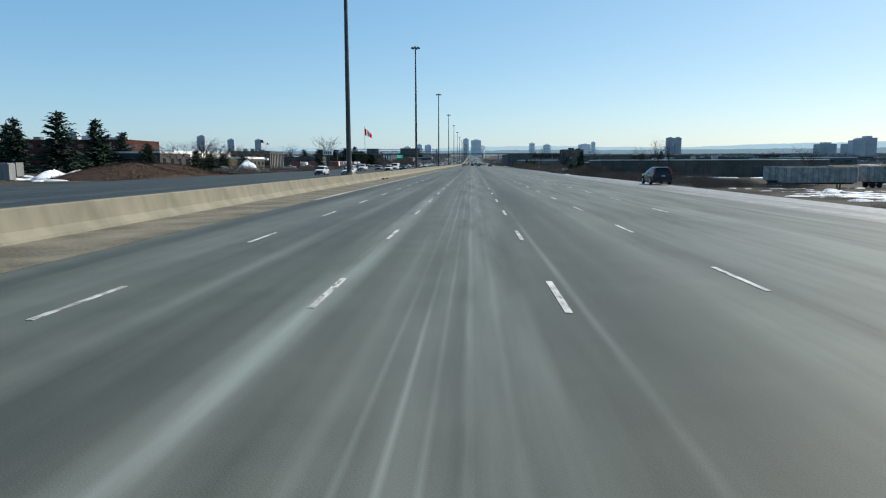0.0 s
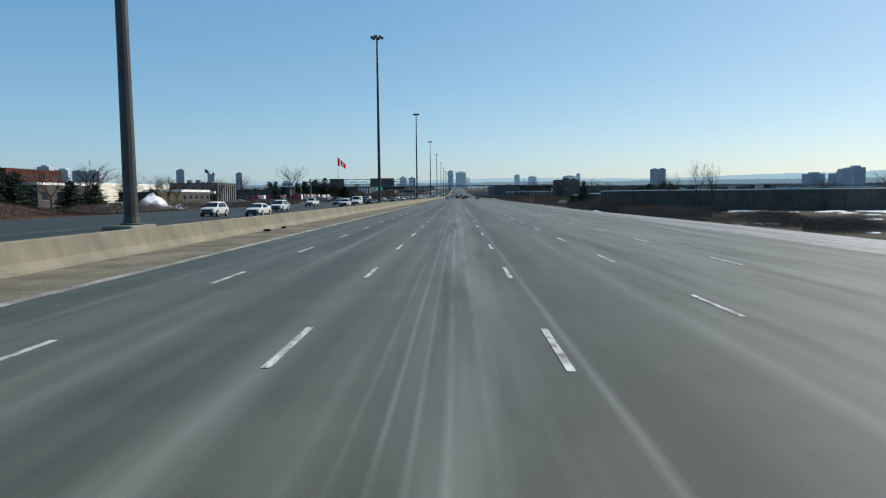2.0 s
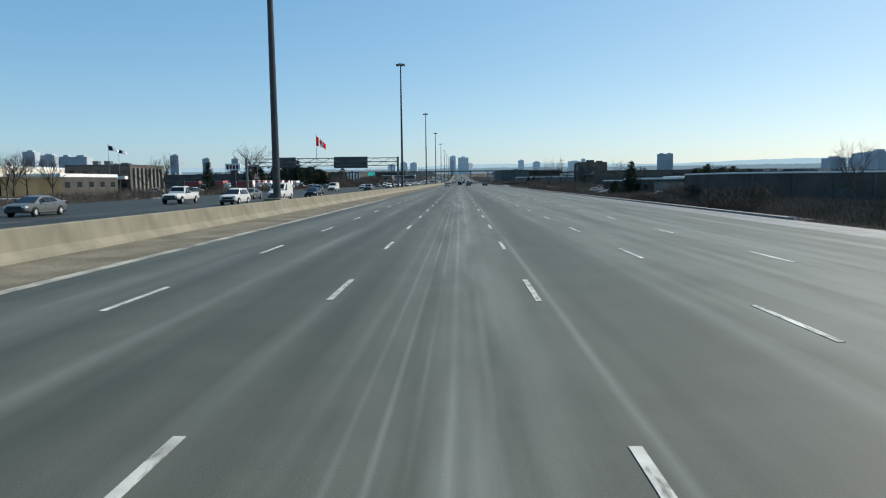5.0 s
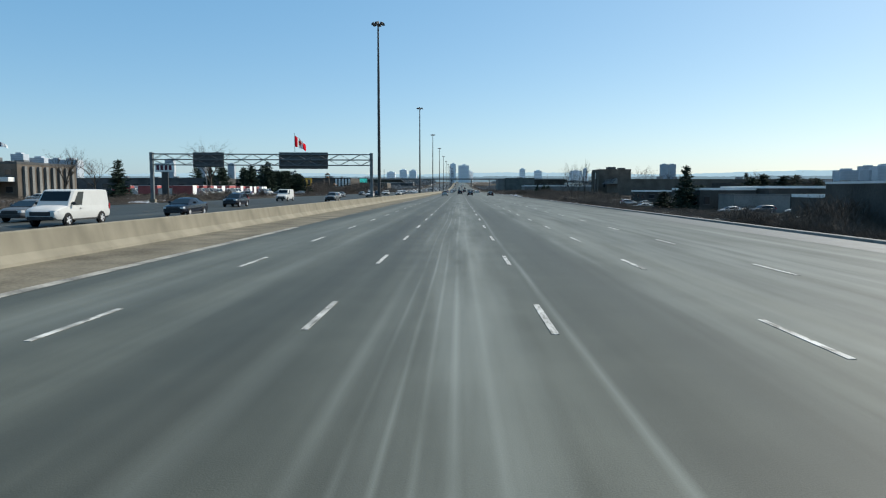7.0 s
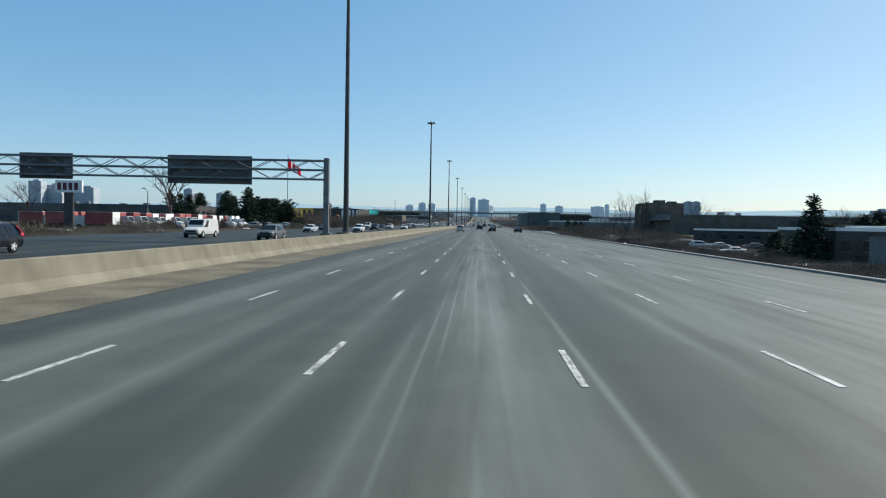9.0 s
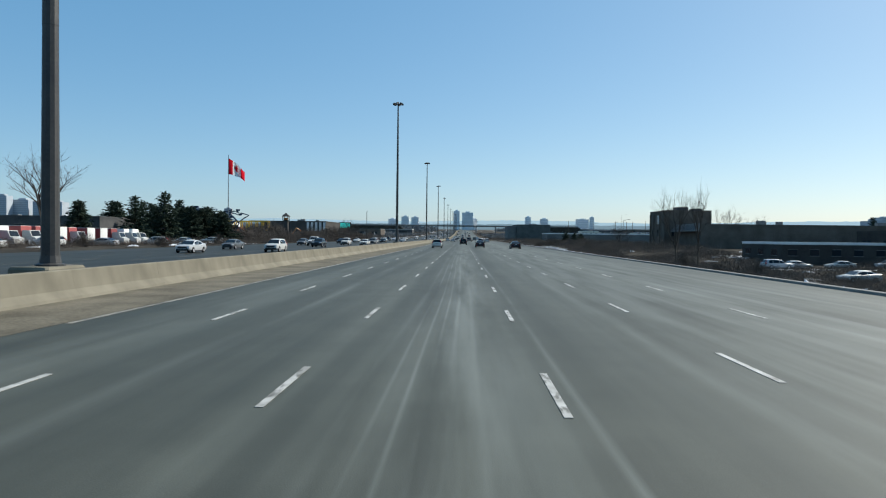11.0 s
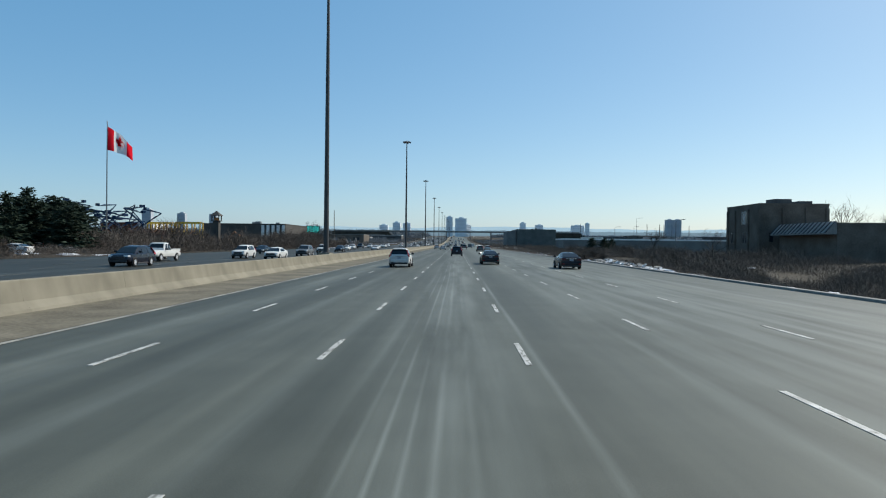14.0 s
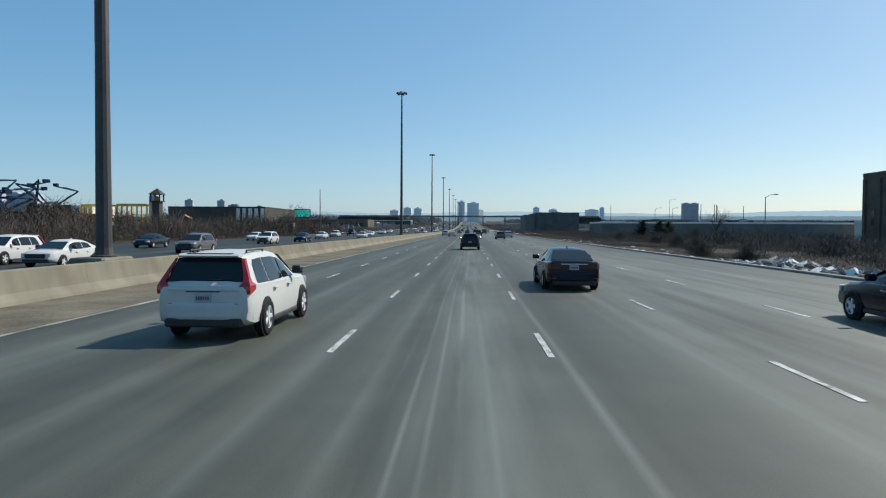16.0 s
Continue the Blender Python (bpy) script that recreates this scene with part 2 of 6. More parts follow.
M = {
    # Broad bands at x 9.0 and 5.2: paler right lanes plus painted sky sheen.
    "road": asphalt("asphalt_main", [(0.1, 1.9, 0.36), (0.3, 1.0, 0.16), (9.0, 7.5, 0.36), (5.2, 3.2, 0.16), (-3.6, 1.0, -0.45), (-5.9, 0.9, -0.4), (-8.6, 0.7, -0.5), (-4.55, 0.38, 0.3), (-7.4, 0.5, 0.2), (-2.0, 0.5, -0.3), (2.7, 1.2, -0.4), (-6.6, 1.0, 0.24), (-1.28, 0.13, 0.2), (-0.95, 0.05, 0.32), (-0.66, 0.05, 0.55), (-0.38, 0.05, 0.45), (-0.08, 0.075, 0.52), (0.3, 0.07, 0.24), (1.60, 0.10, 0.45), (-2.37, 0.3, 0.22), (-2.45, 0.5, 0.9, 58), (9.5, 2.2, 0.16), (9.1, 0.08, 0.26), (9.6, 0.06, 0.22), (10.3, 0.1, 0.24), (11.0, 0.09, 0.2), (3.9, 0.3, 0.2), (12.6, 0.35, 0.4), (13.5, 2.2, 0.1)]),
    "slush": slush("slush_covered_asphalt"),
    "road_far": asphalt("asphalt_opposite", [(-20, 1.2, 0.15), (-27, 1.2, 0.15), (-41, 1.0, 0.2)], 0.36),
    "paint": worn_paint("lane_paint"),
    "faint_paint": surface("faded_lane_paint", (0.06, 0.06, 0.055), (0.16, 0.16, 0.15), 2.5, 0.8, fine=10),
    "yellow_paint": surface("edge_paint", (0.06, 0.057, 0.047), (0.33, 0.315, 0.27), 0.8, 0.75, fine=14),
    "grit": surface("sandy_shoulder", (0.07, 0.063, 0.048), (0.172, 0.154, 0.118), 0.5, 0.95, bump=0.02, fine=18),
    "barrier": concrete("weathered_concrete", (0.125, 0.114, 0.088), (0.205, 0.187, 0.145)),
    "kerb": concrete("kerb_concrete", (0.10, 0.098, 0.09), (0.27, 0.262, 0.245)),
    "meadow": meadow("dormant_ground"),
    "snow": surface("old_snow", (0.42, 0.44, 0.47), (0.7, 0.72, 0.75), 1.2, 0.7, bump=0.03, fine=10),
    "steel": surface("dark_weathering_steel", (0.03, 0.03, 0.032), (0.06, 0.058, 0.055), 0.9, 0.55, 0.2),
    "galv": surface("galvanised_steel", (0.10, 0.11, 0.115), (0.19, 0.2, 0.205), 1.5, 0.5, 0.5),
    "sign_back": surface("aluminium_sign_back", (0.075, 0.08, 0.08), (0.12, 0.125, 0.125), 0.8, 0.6, 0.3),
    "rubber": surface("tyre_rubber", (0.012, 0.012, 0.012), (0.03, 0.03, 0.03), 6, 0.85),
    "rim": surface("alloy_rim", (0.5, 0.5, 0.51), (0.66, 0.66, 0.67), 5, 0.35, 0.15),
    "trim": surface("black_plastic", (0.012, 0.012, 0.013), (0.025, 0.025, 0.026), 4, 0.6),
    "chrome": surface("chrome", (0.6, 0.6, 0.62), (0.75, 0.75, 0.77), 4, 0.15, 1.0),
    "glass": glass_dark("tinted_glass"),
    "window": glass_dark("window_glass", (0.02, 0.026, 0.032)),
    "tail": surface("red_lens", (0.26, 0.007, 0.010), (0.40, 0.012, 0.014), 5, 0.2, coat=0.4),
    "tail_dark": surface("dark_red_lens", (0.035, 0.002, 0.004), (0.075, 0.004, 0.007), 5, 0.25, coat=0.2),
    "lamp": surface("clear_lens", (0.6, 0.6, 0.6), (0.8, 0.8, 0.8), 5, 0.1, coat=0.6),
    "plate": surface("plate_white", (0.3, 0.3, 0.32), (0.4, 0.4, 0.42), 9, 0.6),
    "plate_ink": surface("plate_ink", (0.05, 0.06, 0.12), (0.08, 0.09, 0.16), 9, 0.5),
    "white_car": car_paint("white_car_paint", (0.50, 0.50, 0.485)),
    "silver_car": car_paint("silver_car_paint", (0.42, 0.43, 0.44)),
    "black_car": car_paint("black_car_paint", (0.004, 0.006, 0.014), 0.22),
    "grey_car": car_paint("grey_car_paint", (0.09, 0.095, 0.10)),
    "red_car": car_paint("red_car_paint", (0.36, 0.03, 0.025)),
    "blue_car": car_paint("blue_car_paint", (0.03, 0.05, 0.10)),
    "bark": surface("bark", (0.05, 0.04, 0.032), (0.12, 0.1, 0.08), 2, 0.95, bump=0.02),
    "twig": surface("bare_twigs", (0.035, 0.03, 0.026), (0.075, 0.063, 0.053), 0.8, 0.95),
    "brush": surface("bare_brush", (0.065, 0.055, 0.047), (0.14, 0.115, 0.096), 0.15, 0.95),
    # Twig colour paled and blued to paint in haze over the far woods.
    "hazed_wood": surface("far_woods", (0.12, 0.13, 0.135), (0.20, 0.21, 0.215), 0.02, 1.0),
    "needle": surface("spruce_needles", (0.012, 0.022, 0.015), (0.034, 0.05, 0.034), 1.2, 0.9),
    "brick_red": surface("dark_red_cladding", (0.05, 0.018, 0.014), (0.095, 0.035, 0.027), 0.4, 0.9),
    "cream": surface("cream_wall", (0.55, 0.51, 0.42), (0.72, 0.68, 0.58), 0.3, 0.85),
    "white_wall": surface("white_wall", (0.6, 0.6, 0.58), (0.78, 0.78, 0.76), 0.3, 0.8),
    "dark_wall": surface("dark_wall", (0.05, 0.052, 0.054), (0.10, 0.10, 0.10), 0.25, 0.9, vary=0.5),
    "grey_wall": surface("grey_block_wall", (0.13, 0.13, 0.125), (0.22, 0.22, 0.21), 0.25, 0.9, vary=0.4),
    "slate_wall": surface("slate_grey_wall", (0.07, 0.08, 0.077), (0.12, 0.132, 0.127), 0.2, 0.9),
    "brown_wall": surface("brown_brick_wall", (0.085, 0.07, 0.058), (0.15, 0.13, 0.11), 0.3, 0.9),
    # Grey-blue tint paints distance haze onto the tower walls.
    "hazed_wall": surface("tower_wall_hazed", (0.33, 0.37, 0.41), (0.42, 0.46, 0.50), 0.05, 0.9, vary=0.25),
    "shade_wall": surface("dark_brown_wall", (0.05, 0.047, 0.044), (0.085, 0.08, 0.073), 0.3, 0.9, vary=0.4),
    "olive_wall": surface("olive_brown_cladding", (0.05, 0.044, 0.026), (0.085, 0.076, 0.05), 0.3, 0.85),
    "berm": surface("reddish_dead_grass", (0.02, 0.013, 0.010), (0.07, 0.044, 0.032), 0.9, 0.95, bump=0.12, fine=7),
    "rubble": surface("weathered_grey", (0.13, 0.125, 0.115), (0.36, 0.35, 0.33), 0.8, 0.9, bump=0.03, vary=0.4),
    # Haze painted into tower glazing; the two paler copies lift shaded fronts ahead.
    "tower_window": surface("tower_glazing_hazed", (0.27, 0.31, 0.35), (0.34, 0.38, 0.42), 0.05, 0.4),
    "haze_lifted_wall": surface("tower_wall_haze_lifted", (0.70, 0.73, 0.75), (0.80, 0.83, 0.85), 0.05, 0.9, vary=0.1),
    "haze_lifted_glazing": surface("tower_glazing_haze_lifted", (0.55, 0.59, 0.62), (0.62, 0.66, 0.70), 0.05, 0.5),
    "roof": surface("gravel_roof", (0.16, 0.16, 0.16), (0.3, 0.3, 0.3), 0.3, 0.95),
    "red_box": surface("red_truck_box", (0.20, 0.036, 0.036), (0.34, 0.08, 0.075), 0.5, 0.6, vary=0.5),
    "maroon": surface("maroon_lettering", (0.07, 0.008, 0.02), (0.11, 0.014, 0.03), 2, 0.7),
    "boom_blue": surface("blue_machine_paint", (0.005, 0.018, 0.045), (0.010, 0.034, 0.08), 1, 0.82),
    "boom_yellow": surface("yellow_machine_paint", (0.5, 0.3, 0.02), (0.68, 0.42, 0.04), 1, 0.5),
    "orange": surface("orange_machine_paint", (0.42, 0.14, 0.02), (0.55, 0.2, 0.03), 1, 0.5),
    "flag_red": cloth("red_flag_cloth", (0.72, 0.015, 0.03)),
    "flag_white": cloth("white_flag_cloth", (0.86, 0.86, 0.85)),
    # Blue colour and faint emission imitate haze in front of the far ridges.
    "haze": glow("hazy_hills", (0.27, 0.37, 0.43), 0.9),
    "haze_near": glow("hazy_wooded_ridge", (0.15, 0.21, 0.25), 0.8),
    "teal_led": glow("teal_screen", (0.03, 0.42, 0.38), 0.5),
}


# ---- mesh building ----
class Mesh:
    def __init__(self):
        self.v, self.f = [], []

    def add(self, verts, faces):
        k = len(self.v)
        self.v += [tuple(p) for p in verts]
        self.f += [tuple(i + k for i in q) for q in faces]
        return self

    def box(self, x0, x1, y0, y1, z0, z1, bevel=0.0):
        if not bevel:
            return self.add([(x, y, z) for z in (z0, z1) for y in (y0, y1) for x in (x0, x1)],
                            [(0, 2, 3, 1), (4, 5, 7, 6), (0, 1, 5, 4), (2, 6, 7, 3), (0, 4, 6, 2), (1, 3, 7, 5)])
        e = bevel
        ring = lambda z, i: [(x0 + e + i, y0 + i, z), (x1 - e - i, y0 + i, z), (x1 - i, y0 + e + i, z), (x1 - i, y1 - e - i, z),
                             (x1 - e - i, y1 - i, z), (x0 + e + i, y1 - i, z), (x0 + i, y1 - e - i, z), (x0 + i, y0 + e + i, z)]
        return self.loft([ring(z0, e * 0.6), ring(z0 + e, 0), ring(z1 - e, 0), ring(z1, e * 0.6)], caps=True)

    def loft(self, rings, caps=False, closed=True):
        n, k = len(rings[0]), len(self.v)
        for r in rings:
            self.v += [tuple(p) for p in r]
        for i in range(len(rings) - 1):
            for j in range(n if closed else n - 1):
                a, b = k + i * n + j, k + i * n + (j + 1) % n
                self.f.append((a, b, b + n, a + n))
        if caps:
            self.f.append(tuple(k + j for j in range(n - 1, -1, -1)))
            self.f.append(tuple(k + (len(rings) - 1) * n + j for j in range(n)))
        return self

    def tube(self, a, b, r0, r1=None, sides=6, caps=True):
        a, b = Vector(a), Vector(b)
        r1 = r0 if r1 is None else r1
        d = (b - a).normalized()
        u = d.cross(Vector((0, 0, 1)) if abs(d.z) < 0.9 else Vector((1, 0, 0))).normalized()
        w = d.cross(u)
        rings = [[c + (u * math.cos(t) + w * math.sin(t)) * r for t in (2 * math.pi * j / sides for j in range(sides))] for c, r in ((a, r0), (b, r1))]
        return self.loft(rings, caps)

    def poly(self, pts, depth):
        """A flat outline (list of 3D points) thickened by the vector depth."""
        depth = Vector(depth)
        return self.loft([pts, [Vector(p) + depth for p in pts]], True)

    def data(self, name, mat, smooth=False):
        me = bpy.data.meshes.new(name)
        me.from_pydata(self.v, [], self.f)
        me.materials.append(mat)
        me.update()
        if smooth:
            me.polygons.foreach_set("use_smooth", [True] * len(me.polygons))
            me.set_sharp_from_angle(angle=radians(38))
        return me


def fix(me):
    b = bmesh.new()
    b.from_mesh(me)
    bmesh.ops.recalc_face_normals(b, faces=b.faces)
    b.to_mesh(me)
    b.free()
    return me


def part(name, mesh, material, parent, label="", smooth=False):
    ob = new(name, fix(mesh.data(name, material, smooth)))
    ob.parent = parent
    return tagged(ob, label) if label else ob


def base(name, at, label, category, group="", kind="", turn=0):
    ob = new(name)
    ob.empty_display_size = 0.2
    ob.matrix_basis = pose(*at, 0, 0, turn)
    return tagged(ob, label, category, group, kind)


def piece(name, me, parent, m=None):
    ob = new(name, me)
    ob.parent = parent
    if m is not None:
        ob.matrix_basis = m
    return ob


# ---- terrain and roads ----
def rise(y):
    """Height of the carriageway: level, then climbing to the far hills."""
    if y < 650:
        return 0.0
    if y < 1423:
        return 1.94e-5 * (y - 650) ** 2
    return 11.6 + 0.013 * (y - 1423)


def right_floor(y):
    k = min(1, max(0, (y - 375) / 60))
    return -2.6 + 2.4 * k * k * (3 - 2 * k)


def land(x, y):
    z = rise(max(y, abs(x) * 1.15))
    if -47 <= x <= 17.2:
        return rise(y) - 0.06
    if x > 17.2:
        k = min(1, (x - 17.2) / 15)
        return z - 0.06 + (right_floor(y) + 0.06) * k + (noise.noise((x * 0.05, y * 0.05, 0)) * 0.35 if x > 20 else 0)
    k = min(1, (-47 - x) / 6)
    return z - 0.06 - 0.25 * math.sin(k * math.pi) + (noise.noise((x * 0.05, y * 0.05, 3)) * 0.3 * k)


YS = [-120, -60, -30] + list(range(-20, 651, 10)) + list(range(680, 1500, 30)) + list(range(1500, 2601, 100)) + [3000, 3500, 4000, 4700]
XS = [-3600, -2600, -1800, -1200, -800, -550, -400, -300, -220, -170, -140, -120, -100, -90, -80, -72, -65, -60, -56, -53, -50, -48.5, -47, -30, -13, 0, 17.2, 18.5, 20, 22, 24, 27, 30, 33, 37, 42, 48, 55, 63, 72, 85, 100, 120, 150, 200, 280, 400, 600, 900, 1300, 1900, 2700, 3600]


def sheet(name, xs, ys, height, mat, label, category):
    me = Mesh()
    nx = len(xs)
    me.add([(x, y, height(x, y)) for y in ys for x in xs], [(j * nx + i, j * nx + i + 1, (j + 1) * nx + i + 1, (j + 1) * nx + i) for j in range(len(ys) - 1) for i in range(nx - 1)])
    return tagged(new(name, me.data(name, mat, True)), label, category, kind="structure")


ground = sheet("ground", XS, YS, land, M["meadow"], "dormant brown grass and soil with patches of old snow", "ground")
ROAD_Y = [y for y in YS if -60 <= y <= 2400]
road = sheet("road", [-9.2, -6, -2.4, 1.4, 4.9, 8.4, 12, 16.5], ROAD_Y, lambda x, y: rise(y), M["road"], "grey asphalt motorway with chalky salt streaks, sky sheen painted over the paler right lanes", "road")
road_opposite = sheet("road_opposite", [-46, -40, -34, -28, -22, -14.4], ROAD_Y, lambda x, y: rise(y), M["road_far"], "grey asphalt carriageway of the oncoming traffic", "road")
shoulder = sheet("pavement", [-14.4, -13.4, -12.2, -10.7, -9.2], ROAD_Y, lambda x, y: rise(y) + 0.004, M["grit"], "sandy grit-covered median shoulder beside the concrete barrier", "shoulder")

# kerb along the outer shoulder
kerb = base("kerb", (0, 0, 0), "low pale concrete kerb along the motorway shoulder", "kerb", kind="structure")
KERB = Mesh().loft([[(16.5, y, -0.05), (16.52, y, 0.11), (16.56, y, 0.13), (16.82, y, 0.13), (16.86, y, 0.1), (16.86, y, -0.2)] for y in (0.01, 3.99)], True)
kerb_mesh = fix(KERB.data("kerb_stone", M["kerb"]))
for i in range(36, 160):
    piece("kerb_stone", kerb_mesh, kerb, pose(random.uniform(-0.01, 0.01), i * 4.0 - 4 + 10, 0))


# ---- high-mast lamps ----
def mast_lamp():
    top = base("high_mast_lamp", (0, 0, 0), "tall dark steel high-mast lamp with a ring of floodlights", "street lamp", "median lamps")
    part("concrete_footing", Mesh().box(-0.75, 0.6, -1.1, 1.1, 0, 1.0, 0.08), M["barrier"], top, "pale concrete footing block")
    ring = lambda r, z: [(r * math.cos(a), r * math.sin(a), z) for a in (2 * math.pi * j / 12 for j in range(12))]
    part("base_flange", Mesh().loft([ring(0.46, 1.0), ring(0.46, 1.06), ring(0.34, 1.1), ring(0.30, 1.35)], True), M["steel"], top)
    part("pole", Mesh().loft([ring(0.29, 1.0), ring(0.245, 9), ring(0.25, 9.02), ring(0.20, 19), ring(0.205, 19.02), ring(0.13, 29.6)], True), M["steel"], top, smooth=False)
    part("lamp_ring", Mesh().loft([[((R + r * math.cos(b)) * math.cos(a), (R + r * math.cos(b)) * math.sin(a), 29.5 + r * math.sin(b)) for b in (2 * math.pi * q / 5 for q in range(5))] for R, r in [(0.55, 0.05)] for a in (2 * math.pi * j / 16 for j in range(17))]), M["steel"], top)
    part("pole_cap", Mesh().loft([ring(0.2, 29.5), ring(0.22, 29.75), ring(0.1, 30.05)], True), M["steel"], top)
    for j in range(6):
        a = 2 * math.pi * j / 6 + 0.3
        c, s = math.cos(a), math.sin(a)
        head = Mesh().tube((0.12 * c, 0.12 * s, 29.55), (0.75 * c, 0.75 * s, 29.6), 0.04)
        head.loft([[(c * d - s * w, s * d + c * w, z) for w, z in ((-h, z0), (h, z0), (h * 0.7, z1), (-h * 0.7, z1))] for d, h, z0, z1 in ((0.6, 0.14, 29.5, 29.75), (0.8, 0.24, 29.4, 29.85), (1.1, 0.2, 29.38, 29.7))], True)
        part("floodlight", head, M["steel"], top)
    return top


masts = mast_lamp()
MAST_Y = [75.6, 165.9, 276.7, 393.2, 504.3] + [617 + 112.8 * k for k in range(10)]
masts.matrix_basis = pose(-13.72, MAST_Y[0], 0)
for y in MAST_Y[1:]:
    copy_thing(masts, pose(-13.72, y, rise(y)))


# ---- sign gantry over the opposite carriageway ----
def gantry(y):
    g = base("sign_gantry", (0.05, y, 0), "grey steel truss gantry carrying two signs seen from behind", "sign gantry", turn=4.5)
    for x in (-48.4, -14.18):
        part("column", Mesh().box(x - 0.24, x + 0.24, -0.3, 0.3, 0.0, 7.85, 0.03), M["galv"], g)
        part("column_base", Mesh().box(x - 0.45, x + 0.45, -0.5, 0.5, 0, 0.55 if x < -20 else 1.0, 0.05), M["barrier"], g)
    for z, yy in ((7.6, -0.38), (7.6, 0.38), (6.75, 0.38), (5.9, -0.38), (5.9, 0.38), (6.75, -0.38)):
        part("chord", Mesh().box(-48.2, -14.3, yy - 0.06, yy + 0.06, z - 0.07, z + 0.07), M["galv"], g)
    n = 20
    for k in range(n):
        x0, x1 = -48.2 + 34.1 * k / n, -48.2 + 34.1 * (k + 1) / n
        za, zb = (5.9, 6.75) if k % 2 else (6.75, 5.9)
        for yy in (-0.38, 0.38):
            part("brace", Mesh().tube((x0, yy, za), (x1, yy, zb), 0.035, sides=4), M["galv"], g)
            part("brace", Mesh().tube((x0, yy, 13.5 - za), (x1, yy, 13.5 - zb), 0.035, sides=4), M["galv"], g)
        for z in (7.6, 5.9):
            part("cross_brace", Mesh().tube((x0, -0.38, z), (x1, 0.38, z), 0.03, sides=4), M["galv"], g)
    for x0, x1, z0, z1 in ((-28.8, -21.1, 5.35, 7.95), (-42.2, -37.4, 5.55, 7.9)):
        s = part("sign_panel", Mesh().box(x0, x1, 0.5, 0.56, z0, z1), M["sign_back"], g, "dark grey back of a road sign")
        for k in range(7):
            x = x0 + 0.25 + (x1 - x0 - 0.5) * k / 6
            part("stiffener", Mesh().box(x - 0.04, x + 0.04, 0.44, 0.5, z0 + 0.05, z1 - 0.05), M["sign_back"], s)
        for z in (z0 + 0.4, (z0 + z1) / 2, z1 - 0.4):
            part("rail", Mesh().box(x0 + 0.05, x1 - 0.05, 0.45, 0.496, z - 0.05, z + 0.05), M["sign_back"], s)
    return g


gantry(270.55)


# ---- buildings ----
def building(name, x0, x1, y0, y1, z0, z1, wall, label, category="building", roof="roof", rows=0, cols=0, side_cols=0, parapet=0.5, band=None, units=0, group="", wide=0.2):
    """A flat-roofed block: walls, parapet, roof slab, windows with frames facing the camera's approach and the road."""
    b = base(name, ((x0 + x1) / 2, (y0 + y1) / 2, z0), label, category, group)
    hx, hy, h = (x1 - x0) / 2, (y1 - y0) / 2, z1 - z0
    t = 0.3
    part("wall", Mesh().box(-hx, hx, -hy, hy, -1.0, h - parapet), M[wall], b)
    part("roof", Mesh().box(-hx + t, hx - t, -hy + t, hy - t, h - parapet, h - parapet + 0.12), M[roof], b)
    rim = Mesh()
    rim.box(-hx - 0.05, hx + 0.05, -hy - 0.05, -hy + t, h - parapet, h).box(-hx - 0.05, hx + 0.05, hy - t, hy + 0.05, h - parapet, h)
    rim.box(-hx - 0.05, -hx + t, -hy + t, hy - t, h - parapet, h).box(hx - t, hx + 0.05, -hy + t, hy - t, h - parapet, h)
    part("parapet", rim, M[band or wall], b)
    face = 1 if x0 + x1 < 0 else -1
    for r in range(rows):
        zc = (h - parapet) * (r + 0.55) / rows
        hh = (h - parapet) / rows * 0.17
        for c in range(cols):
            xc, w = -hx + 2 * hx * (c + 0.5) / cols, 2 * hx / cols * wide
            win = part("window", Mesh().box(xc - w, xc + w, -hy - 0.02, -hy + 0.1, zc - hh, zc + hh), M["window"], b)
            if name != "industrial_building":
                part("sill", Mesh().box(xc - w - 0.08, xc + w + 0.08, -hy - 0.06, -hy + 0.02, zc - hh - 0.1, zc - hh), M["grey_wall"], win)
                part("lintel", Mesh().box(xc - w - 0.08, xc + w + 0.08, -hy - 0.06, -hy + 0.02, zc + hh, zc + hh + 0.08), M["grey_wall"], win)
        for c in range(side_cols):
            yc, w = -hy + 2 * hy * (c + 0.5) / side_cols, 2 * hy / side_cols * wide
            xs = face * hx
            win = part("window", Mesh().box(min(xs + 0.02 * face, xs - 0.1 * face), max(xs + 0.02 * face, xs - 0.1 * face), yc - w, yc + w, zc - hh, zc + hh), M["window"], b)
            part("sill", Mesh().box(min(xs, xs + 0.06 * face), max(xs, xs + 0.06 * face), yc - w - 0.08, yc + w + 0.08, zc - hh - 0.1, zc - hh), M["grey_wall"], win)
    for k in range(units):
        ux, uy = random.uniform(-hx * 0.7, hx * 0.5), random.uniform(-hy * 0.5, hy * 0.5)
        part("roof_unit", Mesh().box(ux, ux + random.uniform(1.2, 2.6), uy, uy + 1.8, h - parapet + 0.1, h + random.uniform(0.5, 1.3), 0.05), M["galv"], b)
    return b


# left of the motorway
building("apartment_house", -150, -106, 203, 225, 0, 9.6, "brick_red", "dark red-clad low apartment house behind tall spruces", rows=3, cols=11, side_cols=5, units=3)
building("shop_building", -104, -86, 183, 203, 0, 5.6, "shade_wall", "low dark shop building with a pale snowy roof edge", roof="snow", rows=1, cols=3, side_cols=4, band="white_wall")
building("warehouse", -170, -107, 238, 295, 0, 6.9, "cream", "long cream industrial building along the motorway", roof="snow", units=9, band="white_wall")
office = building("office_building", -108, -90, 297, 318, 0, 7.7, "brown_wall", "brown office building with white fins and a canopy", rows=2, cols=5, side_cols=0, units=4, band="dark_wall")
